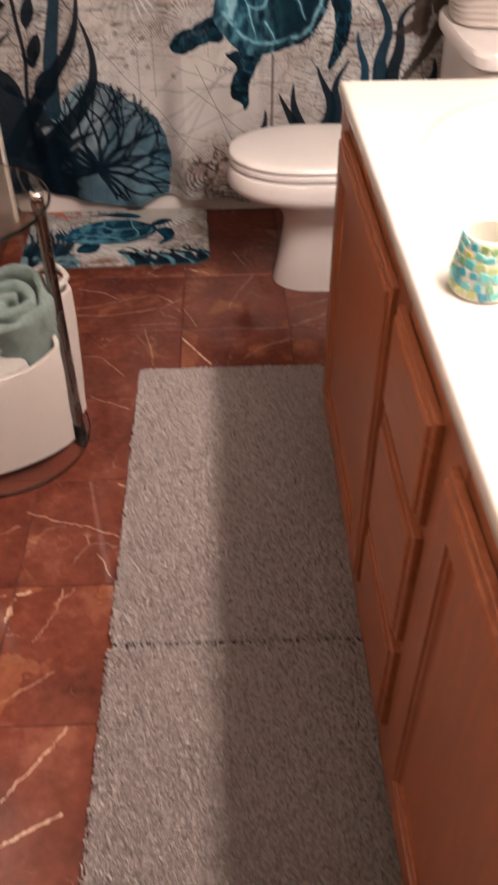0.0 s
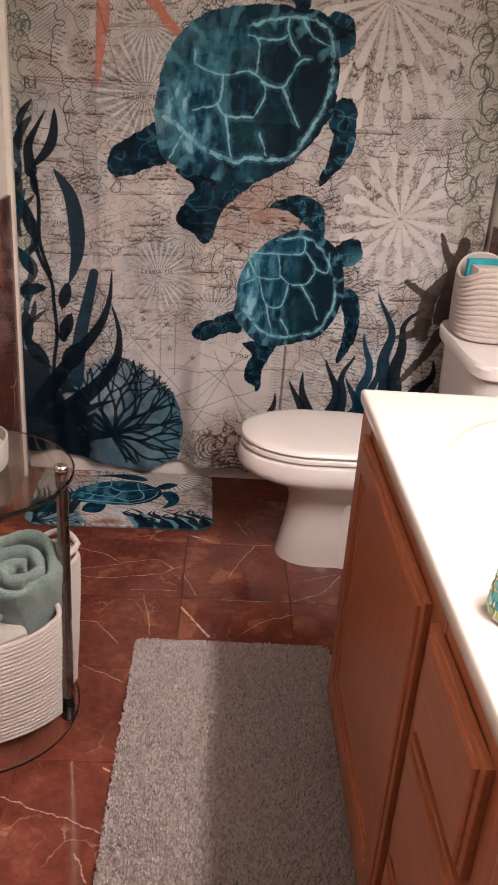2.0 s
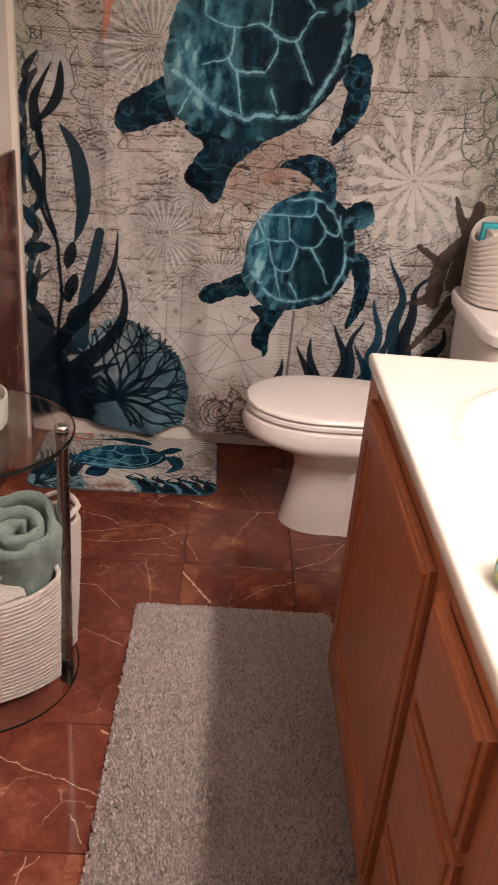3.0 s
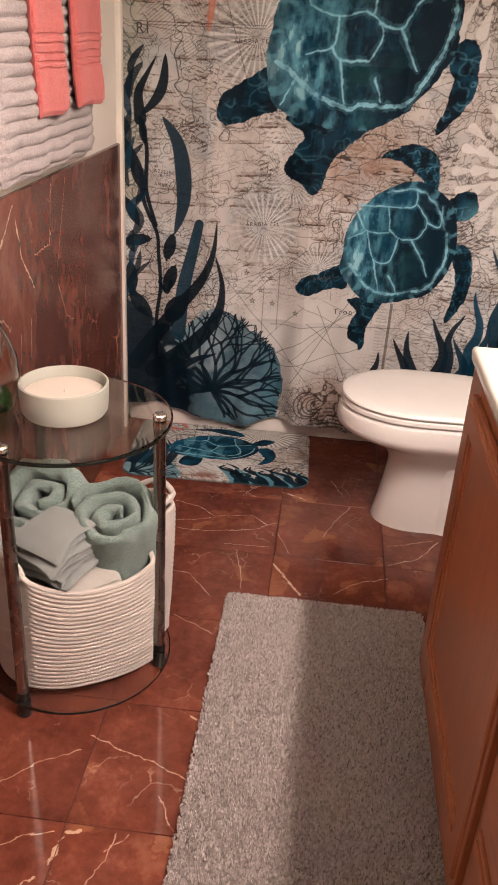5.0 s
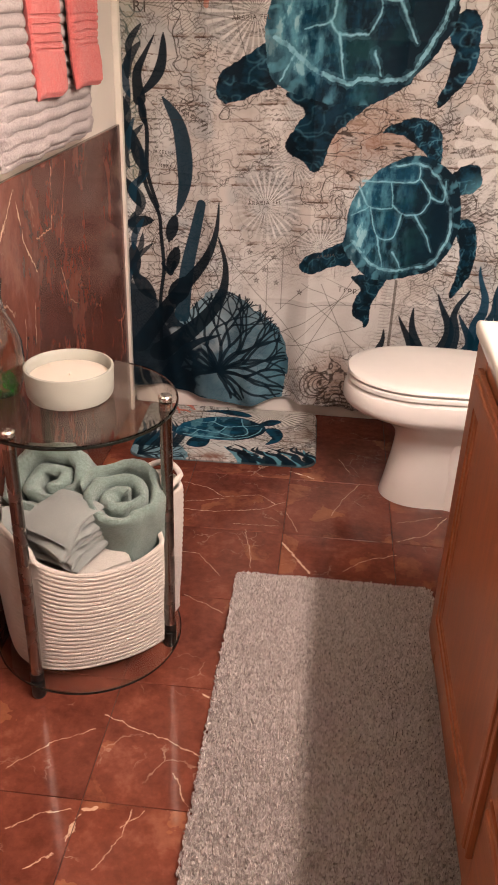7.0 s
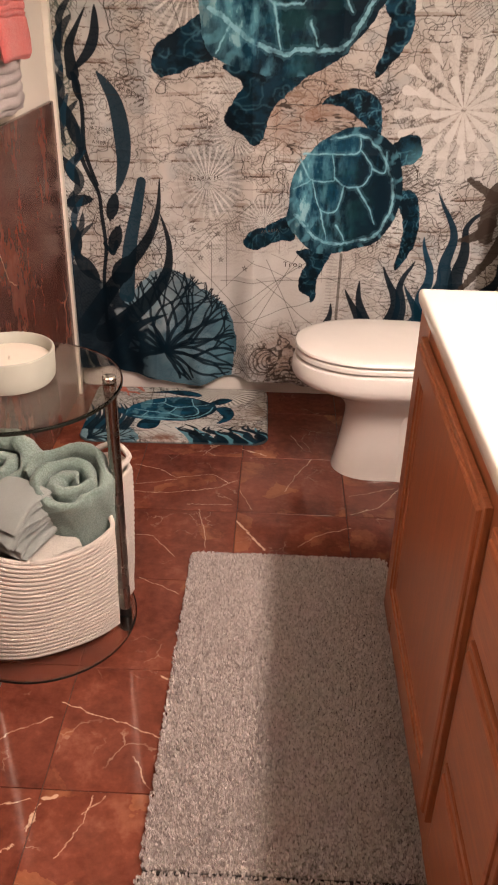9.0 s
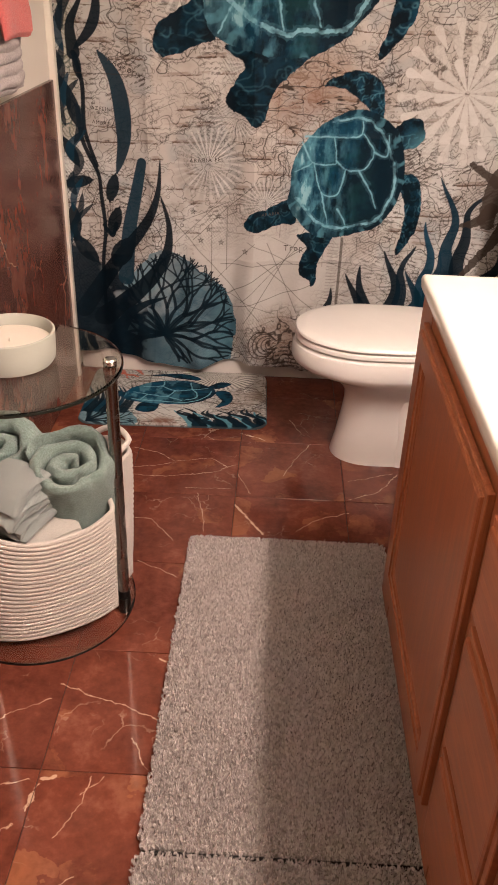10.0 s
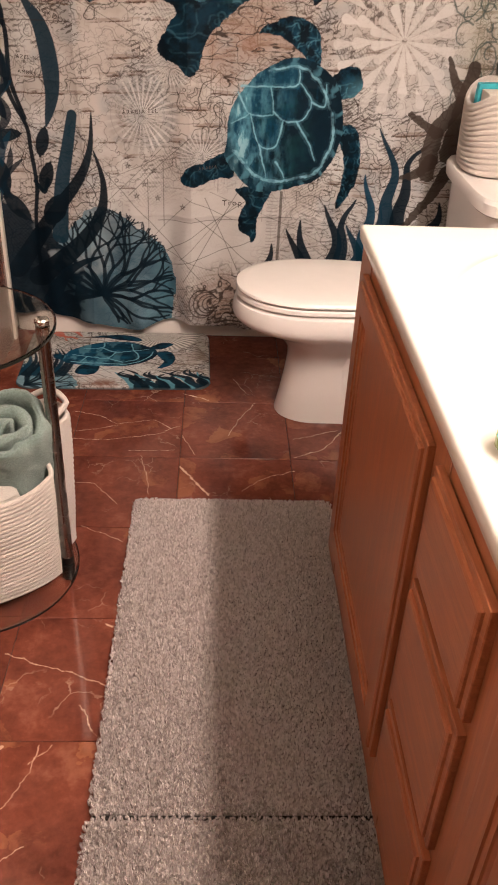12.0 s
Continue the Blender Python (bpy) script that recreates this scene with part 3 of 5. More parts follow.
SHELL = [(-0.92, -0.22), (-0.89, 0.16), (-0.74, 0.5), (-0.46, 0.79), (-0.12, 0.99), (0.15, 1.05), (0.43, 0.98), (0.73, 0.78), (0.9, 0.43), (0.95, 0.02), (0.87, -0.32), (0.72, -0.62), (0.52, -0.84), (0.15, -0.97), (-0.23, -1.05), (-0.53, -0.97), (-0.8, -0.7), (-0.95, -0.46)]
REAR = [(-0.85, -0.40), (-1.25, -0.54), (-1.56, -0.66), (-1.67, -0.85), (-1.56, -0.96), (-1.32, -0.92), (-1.13, -0.87), (-0.98, -0.82), (-0.80, -0.78)]
TAIL = [(-0.76, -0.98), (-0.6, -1.19), (-0.66, -1.39), (-0.7, -1.66), (-0.53, -1.8), (-0.44, -1.92), (-0.38, -1.79), (-0.37, -1.53), (-0.29, -1.31), (-0.16, -1.0)]
FORE = [(-0.48, 1.37), (-0.36, 1.47), (-0.06, 1.6), (0.24, 1.59), (0.45, 1.42), (0.5, 1.16), (0.5, 0.90), (0.33, 1.0), (0.13, 1.18), (-0.16, 1.34), (-0.35, 1.37)]
HEAD = [(0.66, 0.74), (0.88, 0.94), (1.11, 0.94), (1.2, 0.77), (1.17, 0.61), (1.0, 0.5), (0.78, 0.50)]
SIDE = [(0.86, 0.02), (1.08, 0.08), (1.22, -0.06), (1.29, -0.43), (1.26, -0.83), (1.13, -1.09), (0.97, -1.25), (0.93, -1.16), (1.0, -0.85), (1.01, -0.45)]
SEAMS = [[(-0.71, 0.62), (-0.34, 0.61), (0.16, 0.65), (0.19, 0.88)], [(-0.75, 0.52), (-0.57, 0.2), (-0.24, 0.19), (-0.18, 0.25), (-0.24, 0.6)],
         [(-0.18, 0.25), (-0.02, 0.11), (0.19, 0.1), (0.32, 0.18), (0.42, 0.4), (0.22, 0.68)], [(0.42, 0.4), (0.62, 0.36), (0.63, 0.68)],
         [(-0.02, 0.11), (-0.13, -0.3), (-0.4, -0.27), (-0.55, 0.2)], [(-0.4, -0.27), (-0.25, -0.81)], [(0.19, 0.1), (0.41, -0.21), (0.53, -0.49)], [(-0.10, -0.55), (0.05, -0.8)], [(-0.57, 0.2), (-0.86, 0.05)]]
BIG_SEAMS = [[(-0.59, 0.63), (-0.56, 0.45), (-0.30, 0.35), (-0.04, 0.40)], [(-0.04, 0.40), (0.04, 0.39), (0.04, 0.76), (-0.07, 0.81)], [(-0.30, 0.35), (-0.30, 0.13), (-0.34, 0.0), (-0.59, -0.08)], [(-0.34, 0.0), (-0.24, -0.14), (0.0, -0.15), (0.05, -0.13), (0.15, 0.11), (0.11, 0.28), (-0.04, 0.40)],
             [(-0.24, -0.14), (-0.16, -0.66)], [(-0.67, -0.36), (-0.80, -0.68)], [(0.11, 0.28), (0.32, 0.22), (0.46, 0.51), (0.57, 0.55)], [(0.32, 0.22), (0.42, -0.02), (0.52, -0.26)], [(0.33, 1.03), (0.34, 0.84), (0.46, 0.59)], [(0.04, 0.78), (0.24, 0.77), (0.33, 0.83)], [(0.47, 1.0), (0.58, 0.81), (0.76, 0.72)], [(0.12, -0.34), (0.21, -0.62)]]
BIG_MARGIN = [(-0.88, -0.16), (-0.67, -0.34), (-0.52, -0.50), (-0.16, -0.70), (0.03, -0.66), (0.44, -0.65), (0.67, -0.25), (0.79, 0.10), (0.80, 0.59), (0.70, 0.93), (0.33, 1.03), (-0.10, 0.90)]
BIG_SHELL = [(-0.97, -0.23), (-0.96, 0.14), (-0.85, 0.63), (-0.61, 0.97), (-0.25, 1.12), (0.15, 1.17), (0.5, 1.12), (0.75, 1.0), (0.86, 0.66), (0.87, 0.06), (0.76, -0.3), (0.5, -0.70), (0.16, -0.95), (-0.2, -0.96), (-0.62, -0.84), (-0.88, -0.66)]
MARGIN = [(-0.81, -0.36), (-0.46, -0.75), (-0.06, -0.86), (0.5, -0.71), (0.73, -0.36), (0.79, 0.01), (0.66, 0.46), (0.46, 0.76), (0.16, 0.92), (-0.28, 0.85)]
CELLS = [(-0.45, 0.42), (0.0, 0.42), (0.05, 0.8), (0.45, 0.62), (-0.3, -0.05), (-0.68, -0.2), (0.1, -0.3), (0.55, 0.0), (-0.1, -0.6), (0.3, -0.6), (-0.5, 0.75)]
TONES = [0.78, 0.14, 0.62, 0.06, 0.34, 0.85, 0.04, 0.0, 0.20, 0.04, 0.85]


def turtle(cloth, m, seed, own=None, shell=SHELL, seams=SEAMS, margin=MARGIN):
    """A sea turtle seen from its back; m: rows of the map from its own units to the cloth."""
    m = np.array(m)
    own = own or {}

    def to(points, way=m):
        p = np.array(points, float)
        return p @ np.array(way)[:2] + np.array(way)[2]
    unit = math.sqrt(abs(np.linalg.det(m[:2])))
    back = np.linalg.inv(m[:2])
    for key, limb in (("rear", REAR), ("tail", TAIL), ("fore", FORE), ("head", HEAD), ("side", SIDE)):
        pick, a = cloth.inside(curve_through(to(limb, own.get(key, m)), True), unit * 0.06)
        u, v = cloth.u[pick], cloth.v[pick]
        q = np.stack([u - m[2][0], v - m[2][1]], 1) @ back
        cloth.lay(pick, a, NAVY)
        fine = fbm(q[:, 0], q[:, 1], 9, seed)
        bright = 0.9 if limb in (SIDE, FORE, HEAD) else 0.45
        cloth.lay(pick, a * np.clip((fine - 0.36) * 2.4, 0, 0.8) * bright, TEAL)
        # curling vein work
        for k, (sc, alpha) in enumerate(((5.0, 0.55), (8.0, 0.35))):
            f, e = fbm(q[:, 0], q[:, 1], sc, seed + 4 + k, 2), 0.01
            slope = np.hypot(fbm(q[:, 0] + e, q[:, 1], sc, seed + 4 + k, 2) - f, fbm(q[:, 0], q[:, 1] + e, sc, seed + 4 + k, 2) - f) / e
            vein = np.clip(1 - np.abs(f - 0.5) / (slope + 0.3) / 0.016, 0, 1)
            cloth.lay(pick, a * vein * alpha * bright * np.clip(fine * 4 - 1.4, 0, 1), CYAN * 0.75)
        if limb is HEAD:
            cloth.lay(pick, a * np.clip((q[:, 0] - 0.85) * 2.2, 0, 0.85) * np.clip((0.85 - q[:, 1]) * 3, 0, 1), CYAN * 0.8)
    pick, a = cloth.inside(curve_through(to(shell), True), unit * 0.05)
    u, v = cloth.u[pick], cloth.v[pick]
    q = np.stack([u - m[2][0], v - m[2][1]], 1) @ back
    cells = np.array(CELLS)
    nearest = np.argmin(((q[:, None] - cells) ** 2).sum(2), 1)
    off = q - cells[nearest]
    streak = fbm(q[:, 0] * 3.5, q[:, 1] * 0.9, 4.0, seed + 2, 4) - 0.5
    tone = np.array(TONES)[nearest] * 0.42 + 0.80 * streak + 0.40 * np.clip(-q[:, 0] * 0.8 + q[:, 1] * 0.25, -1, 1) + 0.35 * np.clip(off[:, 0] * -0.5 - off[:, 1] * 0.7, -0.25, 0.35)
    tone = np.clip(tone + 0.35 * (fbm(q[:, 0] * 1.5, q[:, 1] * 3.0, 7.0, seed + 21, 5) - 0.5), 0, 1)[:, None]
    shade = np.where(tone < 0.45, NAVY * 2.0 + (TEAL * 0.9 - NAVY * 2.0) * tone / 0.45, TEAL * 0.9 + (CYAN * 0.72 - TEAL * 0.9) * (tone - 0.45) / 0.55)
    cloth.lay(pick, a, shade)
    # blotches of paler wash on the rear flank, green in the heart
    glow = np.clip(fbm(q[:, 0] * 2.6, q[:, 1], 4.6, seed + 7, 5) * 2.8 - 1.15, 0, 0.9) * np.clip(0.20 - q[:, 0] * 0.95, 0, 1)
    cloth.lay(pick, a * glow, CYAN * 0.95)
    cloth.lay(pick, a * np.clip(glow * 2.2 - 1.1, 0, 0.6), (0.38, 0.62, 0.68))
    cloth.lay(pick, a * np.clip(fbm(q[:, 0], q[:, 1], 3.0, seed + 31) * 3 - 1.6, 0, 0.5) * np.clip(0.7 - np.abs(q[:, 0]), 0, 1), (0.010, 0.10, 0.105))
    # scalloped dark margin with pale ticks
    edge = np.clip((np.hypot(q[:, 0] / 0.93, q[:, 1] / 1.02) - 0.86) * 9, 0, 1)
    ticks = np.clip(np.sin(np.arctan2(q[:, 1], q[:, 0]) * 17 + 5 * fbm(q[:, 0], q[:, 1], 4, seed)) * 3 - 2, 0, 1)
    cloth.lay(pick, a * edge * 0.60, NAVY * 1.6)
    cloth.lay(pick, a * np.clip(edge * 1.4 - 0.1, 0, 1) * ticks * 0.5, CYAN * 0.8)
    # pale growth seams, frayed and uneven
    for line in seams:
        path = curve_through(to(line))
        cloth.stroke(path, unit * 0.060, unit * 0.035, CYAN * 0.5, 0.25, rough=unit * 0.020, patchy=0.8)
        cloth.stroke(path, unit * 0.021, unit * 0.010, CYAN * 0.85 + 0.03, 0.6, rough=unit * 0.012, patchy=0.7)
        cloth.stroke(path, unit * 0.010, unit * 0.006, CYAN * 0.9 + 0.12, 0.8, rough=unit * 0.010, patchy=0.4)
    path = curve_through(to(margin))
    cloth.stroke(path, unit * 0.060, unit * 0.045, CYAN * 0.55, 0.32, rough=unit * 0.025, patchy=0.8)
    cloth.stroke(path, unit * 0.024, unit * 0.016, CYAN * 0.9 + 0.10, 0.85, rough=unit * 0.018, patchy=0.6)


def urchin(cloth, c, r, seed, n=26, strength=0.6):
    """A ray-skeleton disc: white rays and drops over torn blue-grey wash."""
    pick = cloth.near(c, c, r)
    u, v = cloth.u[pick], cloth.v[pick]
    du, dv = u - c[0], v - c[1]
    d, ang = np.hypot(du, dv) / r + 0.18 * (fbm(u, v, 14, seed + 3) - 0.5), np.arctan2(dv, du)
    disc = np.clip((1 - d) * 5, 0, 1)
    patch = np.clip(fbm(u, v, 16, seed) * 4 - 1.6, 0, 1)
    cloth.lay(pick, disc * patch * 0.75, (0.30, 0.345, 0.375))
    split = np.where(d < 0.55, n, 2 * n)
    ray = np.clip(np.cos(ang * split) * 2.2 - 0.5 + 1.2 * (fbm(du, dv, 60, seed) - 0.5), 0, 1) * np.clip(d * 7 - 0.8, 0, 1) * (np.abs(d - 0.56) > 0.03)
    cloth.lay(pick, disc * ray * strength * (0.45 + 0.55 * patch), (0.71, 0.71, 0.70))
    dots = np.clip(np.sin(u * 900) * np.sin(v * 900) * 3 - 1.4, 0, 1) * np.clip((0.30 - d) * 6, 0, 1)
    cloth.lay(pick, dots * 0.6, (0.33, 0.34, 0.35))


def urchin(cloth, c, r, seed, n=30, strength=0.5):
    """A pale ray-skeleton disc."""
    pick = cloth.near(c, c, r)
    du, dv = cloth.u[pick] - c[0], cloth.v[pick] - c[1]
    d, ang = np.hypot(du, dv) / r, np.arctan2(dv, du)
    disc = np.clip((1 - d) * 6, 0, 1)
    patch = np.clip(fbm(cloth.u[pick], cloth.v[pick], 22, seed) * 2.4 - 0.75, 0, 1)
    cloth.lay(pick, disc * (0.35 + 0.65 * patch) * 0.55, (0.27, 0.285, 0.29))
    ray = np.clip(np.cos(ang * n) * 1.6 - 0.5 + 0.6 * fbm(du, dv, 70, seed), 0, 1) * np.clip(d * 6, 0, 1)
    cloth.lay(pick, disc * ray * (strength + 0.35) * (0.3 + 0.7 * patch), (0.70, 0.70, 0.69))
    for k in range(3):
        ring_at = 0.35 + 0.22 * k
        cloth.lay(pick, (np.abs(d - ring_at) < 0.012) * disc * 0.35, (0.25, 0.24, 0.23))


def blossom(cloth, c, rings_of, seed):
    """A dahlia of white drop-shaped petals over inky scribble."""
    far = max(r1 for _, _, r1, _ in rings_of)
    pick = cloth.near(c, c, far * 1.08)
    u, v = cloth.u[pick], cloth.v[pick]
    d = np.hypot(u - c[0], v - c[1]) / far
    scribble = np.clip((0.10 - np.abs(fbm(u * 1.6, v, 55, seed, 2) - 0.5)) * 14, 0, 1)
    veil = np.clip(fbm(u, v, 13, seed + 1) * 6 - 2.7, 0, 1)
    cloth.lay(pick, np.clip((1.05 - d) * 5, 0, 1) * 0.25, (0.52, 0.49, 0.46))
    cloth.lay(pick, np.clip((1.05 - d) * 5, 0, 1) * scribble * veil * 0.75, INK * 1.3)
    rng = np.random.RandomState(seed)
    for n, r0, r1, w in rings_of:
        off = rng.rand()
        for k in range(n):
            a = 2 * math.pi * (k + off) / n + rng.uniform(-0.05, 0.05)
            rr = r1 * rng.uniform(0.94, 1.05)
            p0, p1 = (c[0] + r0 * math.cos(a), c[1] + r0 * math.sin(a)), (c[0] + rr * math.cos(a), c[1] + rr * math.sin(a))
            mid = [(p0[0] + (p1[0] - p0[0]) * s, p0[1] + (p1[1] - p0[1]) * s) for s in np.linspace(0, 1, 5)]
            cloth.stroke(mid, w * 0.22, w * 1.12, (0.47, 0.46, 0.43), 0.35)
            cloth.stroke(mid, w * 0.16, w, (0.68, 0.68, 0.665), rng.uniform(0.55, 0.88), patchy=0.15)


def fan_branch(cloth, p, a, w, length, depth, rng, colour, limit):
    """A forked coral twig."""
    pts = [p]
    for k in range(4):
        a += rng.uniform(-0.22, 0.22)
        p = (p[0] + math.cos(a) * length / 4, p[1] + math.sin(a) * length / 4)
        if not limit(p):
            break
        pts.append(p)
    if len(pts) > 1:
        cloth.stroke(pts, w, w * 0.75, colour, 0.92)
    if depth and len(pts) == 5:
        for da in (rng.uniform(0.25, 0.5), -rng.uniform(0.25, 0.5)):
            fan_branch(cloth, p, a + da, w * 0.72, length * 0.82, depth - 1, rng, colour, limit)


def chart_ground(cloth, seed, stain=1.0, clean=0.0):
    """Old sea-chart ground: stained paper, coasts, slanting script, dashed parallels and long bearing lines; clean: where the sea is empty."""
    u, v = cloth.u, cloth.v
    every = np.arange(len(u))
    busy = 1 - clean
    cloth.lay(every, np.clip(fbm(u, v, 4, seed) * 2.6 - 1.0, 0, 0.55) * stain * (0.4 + 0.6 * busy), (0.47, 0.42, 0.385))
    cloth.lay(every, np.clip(fbm(u, v, 15, seed + 2) * 2.8 - 1.3, 0, 0.5) * stain * busy, (0.39, 0.345, 0.315))
    cloth.lay(every, np.clip(fbm(u, v, 9, seed + 4, 3) * 4 - 2.4, 0, 0.5) * busy, (0.36, 0.395, 0.42))
    # level brown smears along the parallels
    bar = np.mod(v + 0.010 * np.sin(u * 7 + seed) + 0.004 * fbm(u, v, 30, seed + 70), 0.047)
    run = np.clip(lattice(u * 9, np.floor((v + 0.010 * np.sin(u * 7 + seed)) / 0.047) * 3.7, seed + 71) * 5 - 2.2, 0, 1)
    torn = np.clip(fbm(u * 0.35, v, 75, seed + 72, 3) * 5 - 2.0, 0, 1)
    cloth.lay(every, (bar < 0.0052) * run * torn * 0.95 * busy, (0.075, 0.048, 0.036))
    cloth.lay(every, (bar < 0.014) * run * np.clip(torn - 0.2, 0, 1) * 0.65 * busy, (0.22, 0.155, 0.12))
    # coasts and rivers
    for scale, off, level, thin, alpha in ((5.5, 5, 0.50, 0.0011, 0.95), (11.0, 31, 0.52, 0.0009, 0.9), (11.0, 31, 0.44, 0.0007, 0.85), (8.0, 34, 0.56, 0.0009, 0.9), (21.0, 37, 0.47, 0.0006, 0.85), (26.0, 41, 0.54, 0.0005, 0.8)):
        gate = np.clip(fbm(u, v, 4.2, seed + off + 2, 3) * 7 - 2.3, 0, 1)
        cloth.lay(every, cloth.contour(scale, seed + off, level, thin, 4) * gate * alpha * busy, INK * 0.8)
    # script in slanting rows, two hands
    for ang, pitch, off, alpha in ((0.42, 0.0125, 8, 0.75), (-0.30, 0.0120, 12, 0.7), (0.04, 0.0135, 14, 0.65)):
        along, across = u * math.cos(ang) + v * math.sin(ang), v * math.cos(ang) - u * math.sin(ang)
        row = np.floor(across / pitch)
        word = lattice(along * 38, row * 5.3, seed + off) > 0.42
        letter = lattice(along * 215 + 0.8 * np.sin(across * 900), row * 9.1, seed + off + 1)
        ink = (np.mod(across, pitch) < pitch * 0.46) * word * np.clip(letter * 5 - 2.0, 0, 1)
        cloth.lay(every, ink * np.clip(fbm(u, v, 8.0, seed + off, 3) * 9 - 5.0, 0, 1) * alpha * busy, INK * 1.2)
    # hatched hills
    for ang in (0.6, 2.2):
        across = u * math.cos(ang) + v * math.sin(ang) + 0.01 * fbm(u, v, 9, seed + 50)
        cloth.lay(every, (np.mod(across, 0.008) < 0.0026) * np.clip(fbm(u, v, 8, seed + 52 + ang, 3) * 9 - 5.9, 0, 0.4) * busy, INK * 1.3)
    rng = np.random.RandomState(int(seed))
    span = (u.min(), u.max(), v.min(), v.max())
    for _ in range(int(60 + 60 * stain)):
        a, c = rng.uniform(span[0], span[1]), rng.uniform(span[2], span[3])
        ang, ln = rng.choice((0.02, 0.8, -0.8, 1.57, 0.4, -0.42)) + rng.uniform(-0.05, 0.05), rng.uniform(0.10, 0.40)
        cloth.stroke([(a, c), (a + ln * math.cos(ang), c + ln * math.sin(ang))], 0.0008, None, INK, 0.85, patchy=0.35)


def weed(cloth, points, w, colour=NAVY, tip=0.0015):
    cloth.stroke(curve_through(points), w, tip, colour, 0.97)


def watercolour(cloth, seed):
    """Uneven wash over every dark or blue dye, as brushed ink dries."""
    d = cloth.dye
    inked = np.clip((d[:, 2] - d[:, 0]) * 9 + (0.05 - d[:, 1]) * 8, 0, 1) * (d[:, 0] < 0.3)
    wash = fbm(cloth.u, cloth.v, 16, seed, 5)
    lift = np.clip(wash * 3.2 - 1.55, 0, 1) * inked
    cloth.dye = d * (1 - 0.45 * inked * np.clip(1.3 - 2 * wash, 0, 1))[:, None] * (1 - 0.3 * lift[:, None]) + 0.3 * lift[:, None] * (TEAL * 0.42)


def curtain_print(cloth):
    u, v = cloth.u, cloth.v
    every = np.arange(len(u))
    sea = np.clip(1.6 - np.hypot((u - 0.06) / 0.34, (v - 0.40) / 0.20) * 1.3, 0, 0.95)
    chart_ground(cloth, 11.0, 1.0, sea)
    # warm brown land between the turtles, with hatching
    land = np.clip(1.15 - np.hypot((u - 0.15) / 0.22, (v - 0.95) / 0.16), 0, 1) * np.clip(fbm(u, v, 9, 31) * 2.6 - 0.7, 0, 1)
    cloth.lay(every, np.clip(land * 1.1, 0, 0.6), BROWN * 1.2)
    cloth.lay(every, np.clip(land * 2 * fbm(u, v, 22, 35) - 0.65, 0, 0.40), (0.25, 0.12, 0.085))
    hatch = np.clip((0.036 - np.abs(fbm(u, v * 3.4, 12, 33, 3) - 0.5)) * 40, 0, 1)
    cloth.lay(every, hatch * np.clip(land * 2.2, 0, 0.9), INK * 0.8)
    cloth.lay(every, cloth.contour(17, 39, 0.5, 0.0007, 3) * np.clip(land * 3, 0, 0.85), INK * 0.8)
    for c, r, s in (((-0.19, 1.285), 0.165, 3), ((-0.142, 0.740), 0.118, 4), ((0.040, 0.625), 0.085, 5), ((-0.19, 1.47), 0.10, 6), ((-0.01, 1.03), 0.085, 7), ((-0.06, 0.88), 0.075, 9)):
        urchin(cloth, c, r, s)
    blossom(cloth, (0.51, 1.585), ((22, 0.02, 0.185, 0.014), (23, 0.20, 0.268, 0.017), (27, 0.275, 0.335, 0.016)), 21)
    blossom(cloth, (0.622, 0.968), ((14, 0.010, 0.088, 0.013), (15, 0.088, 0.142, 0.016), (19, 0.142, 0.192, 0.014)), 23)
    # coral-red starfish arms
    for pts, w in ((((-0.31, 1.60), (-0.318, 1.45), (-0.335, 1.30)), 0.024), (((-0.23, 1.60), (-0.14, 1.49), (-0.035, 1.40)), 0.022)):
        cloth.stroke(curve_through(pts), w, 0.008, (0.50, 0.175, 0.11), 0.88, rough=0.004, patchy=0.25)
    # ornament along both hems
    rng = np.random.RandomState(5)
    for side, x0 in ((-0.565, 0.028), (0.84, 0.06)):
        tint = np.clip(1 - np.abs(u - side) / (x0 * 1.5), 0, 1) * (v > 0.75)
        cloth.lay(every, tint * 0.45, (0.36, 0.36, 0.26))
        for k in range(44):
            c, r, a0 = (side + rng.uniform(-x0, x0), rng.uniform(0.8, 1.6)), rng.uniform(0.010, 0.032 if side < 0 else 0.06), rng.uniform(0, 6.28)
            arc = [(c[0] + r * (1 - 0.5 * s) * math.cos(a0 + 4.6 * s), c[1] + r * 1.3 * (1 - 0.5 * s) * math.sin(a0 + 4.6 * s)) for s in np.linspace(0, 1, 9)]
            cloth.stroke(arc, 0.0022 if side < 0 else 0.003, 0.001, (0.06, 0.09, 0.085), 0.75)
    # fan coral
    root = (-0.290, 0.165)
    outline = curve_through([(-0.46, 0.08), (-0.44, 0.30), (-0.33, 0.44), (-0.254, 0.456), (-0.175, 0.404), (-0.094, 0.335), (-0.053, 0.252), (-0.051, 0.146), (-0.09, 0.04), (-0.25, 0.02)], True)
    pick, a = cloth.inside(outline, 0.02)
    cloth.lay(pick, a * 0.85, SLATE * 1.25)
    cloth.lay(pick, a * np.clip((-0.16 - u[pick]) * 5 + (v[pick] - 0.30) * 3 + fbm(u[pick], v[pick], 14, 44) * 2.2 - 1.2, 0, 0.55), (0.40, 0.47, 0.50))
    cloth.lay(pick, a * np.clip((u[pick] + 0.16) * 7, 0, 0.6), (0.030, 0.15, 0.21))
    cloth.lay(pick, a * np.clip(fbm(u[pick], v[pick], 11, 41) * 3 - 1.35, 0, 0.6), (0.16, 0.30, 0.37))
    cloth.lay(pick, a * np.clip(fbm(u[pick], v[pick], 6, 43) * 4 - 1.9, 0, 0.35), TEAL * 0.45)

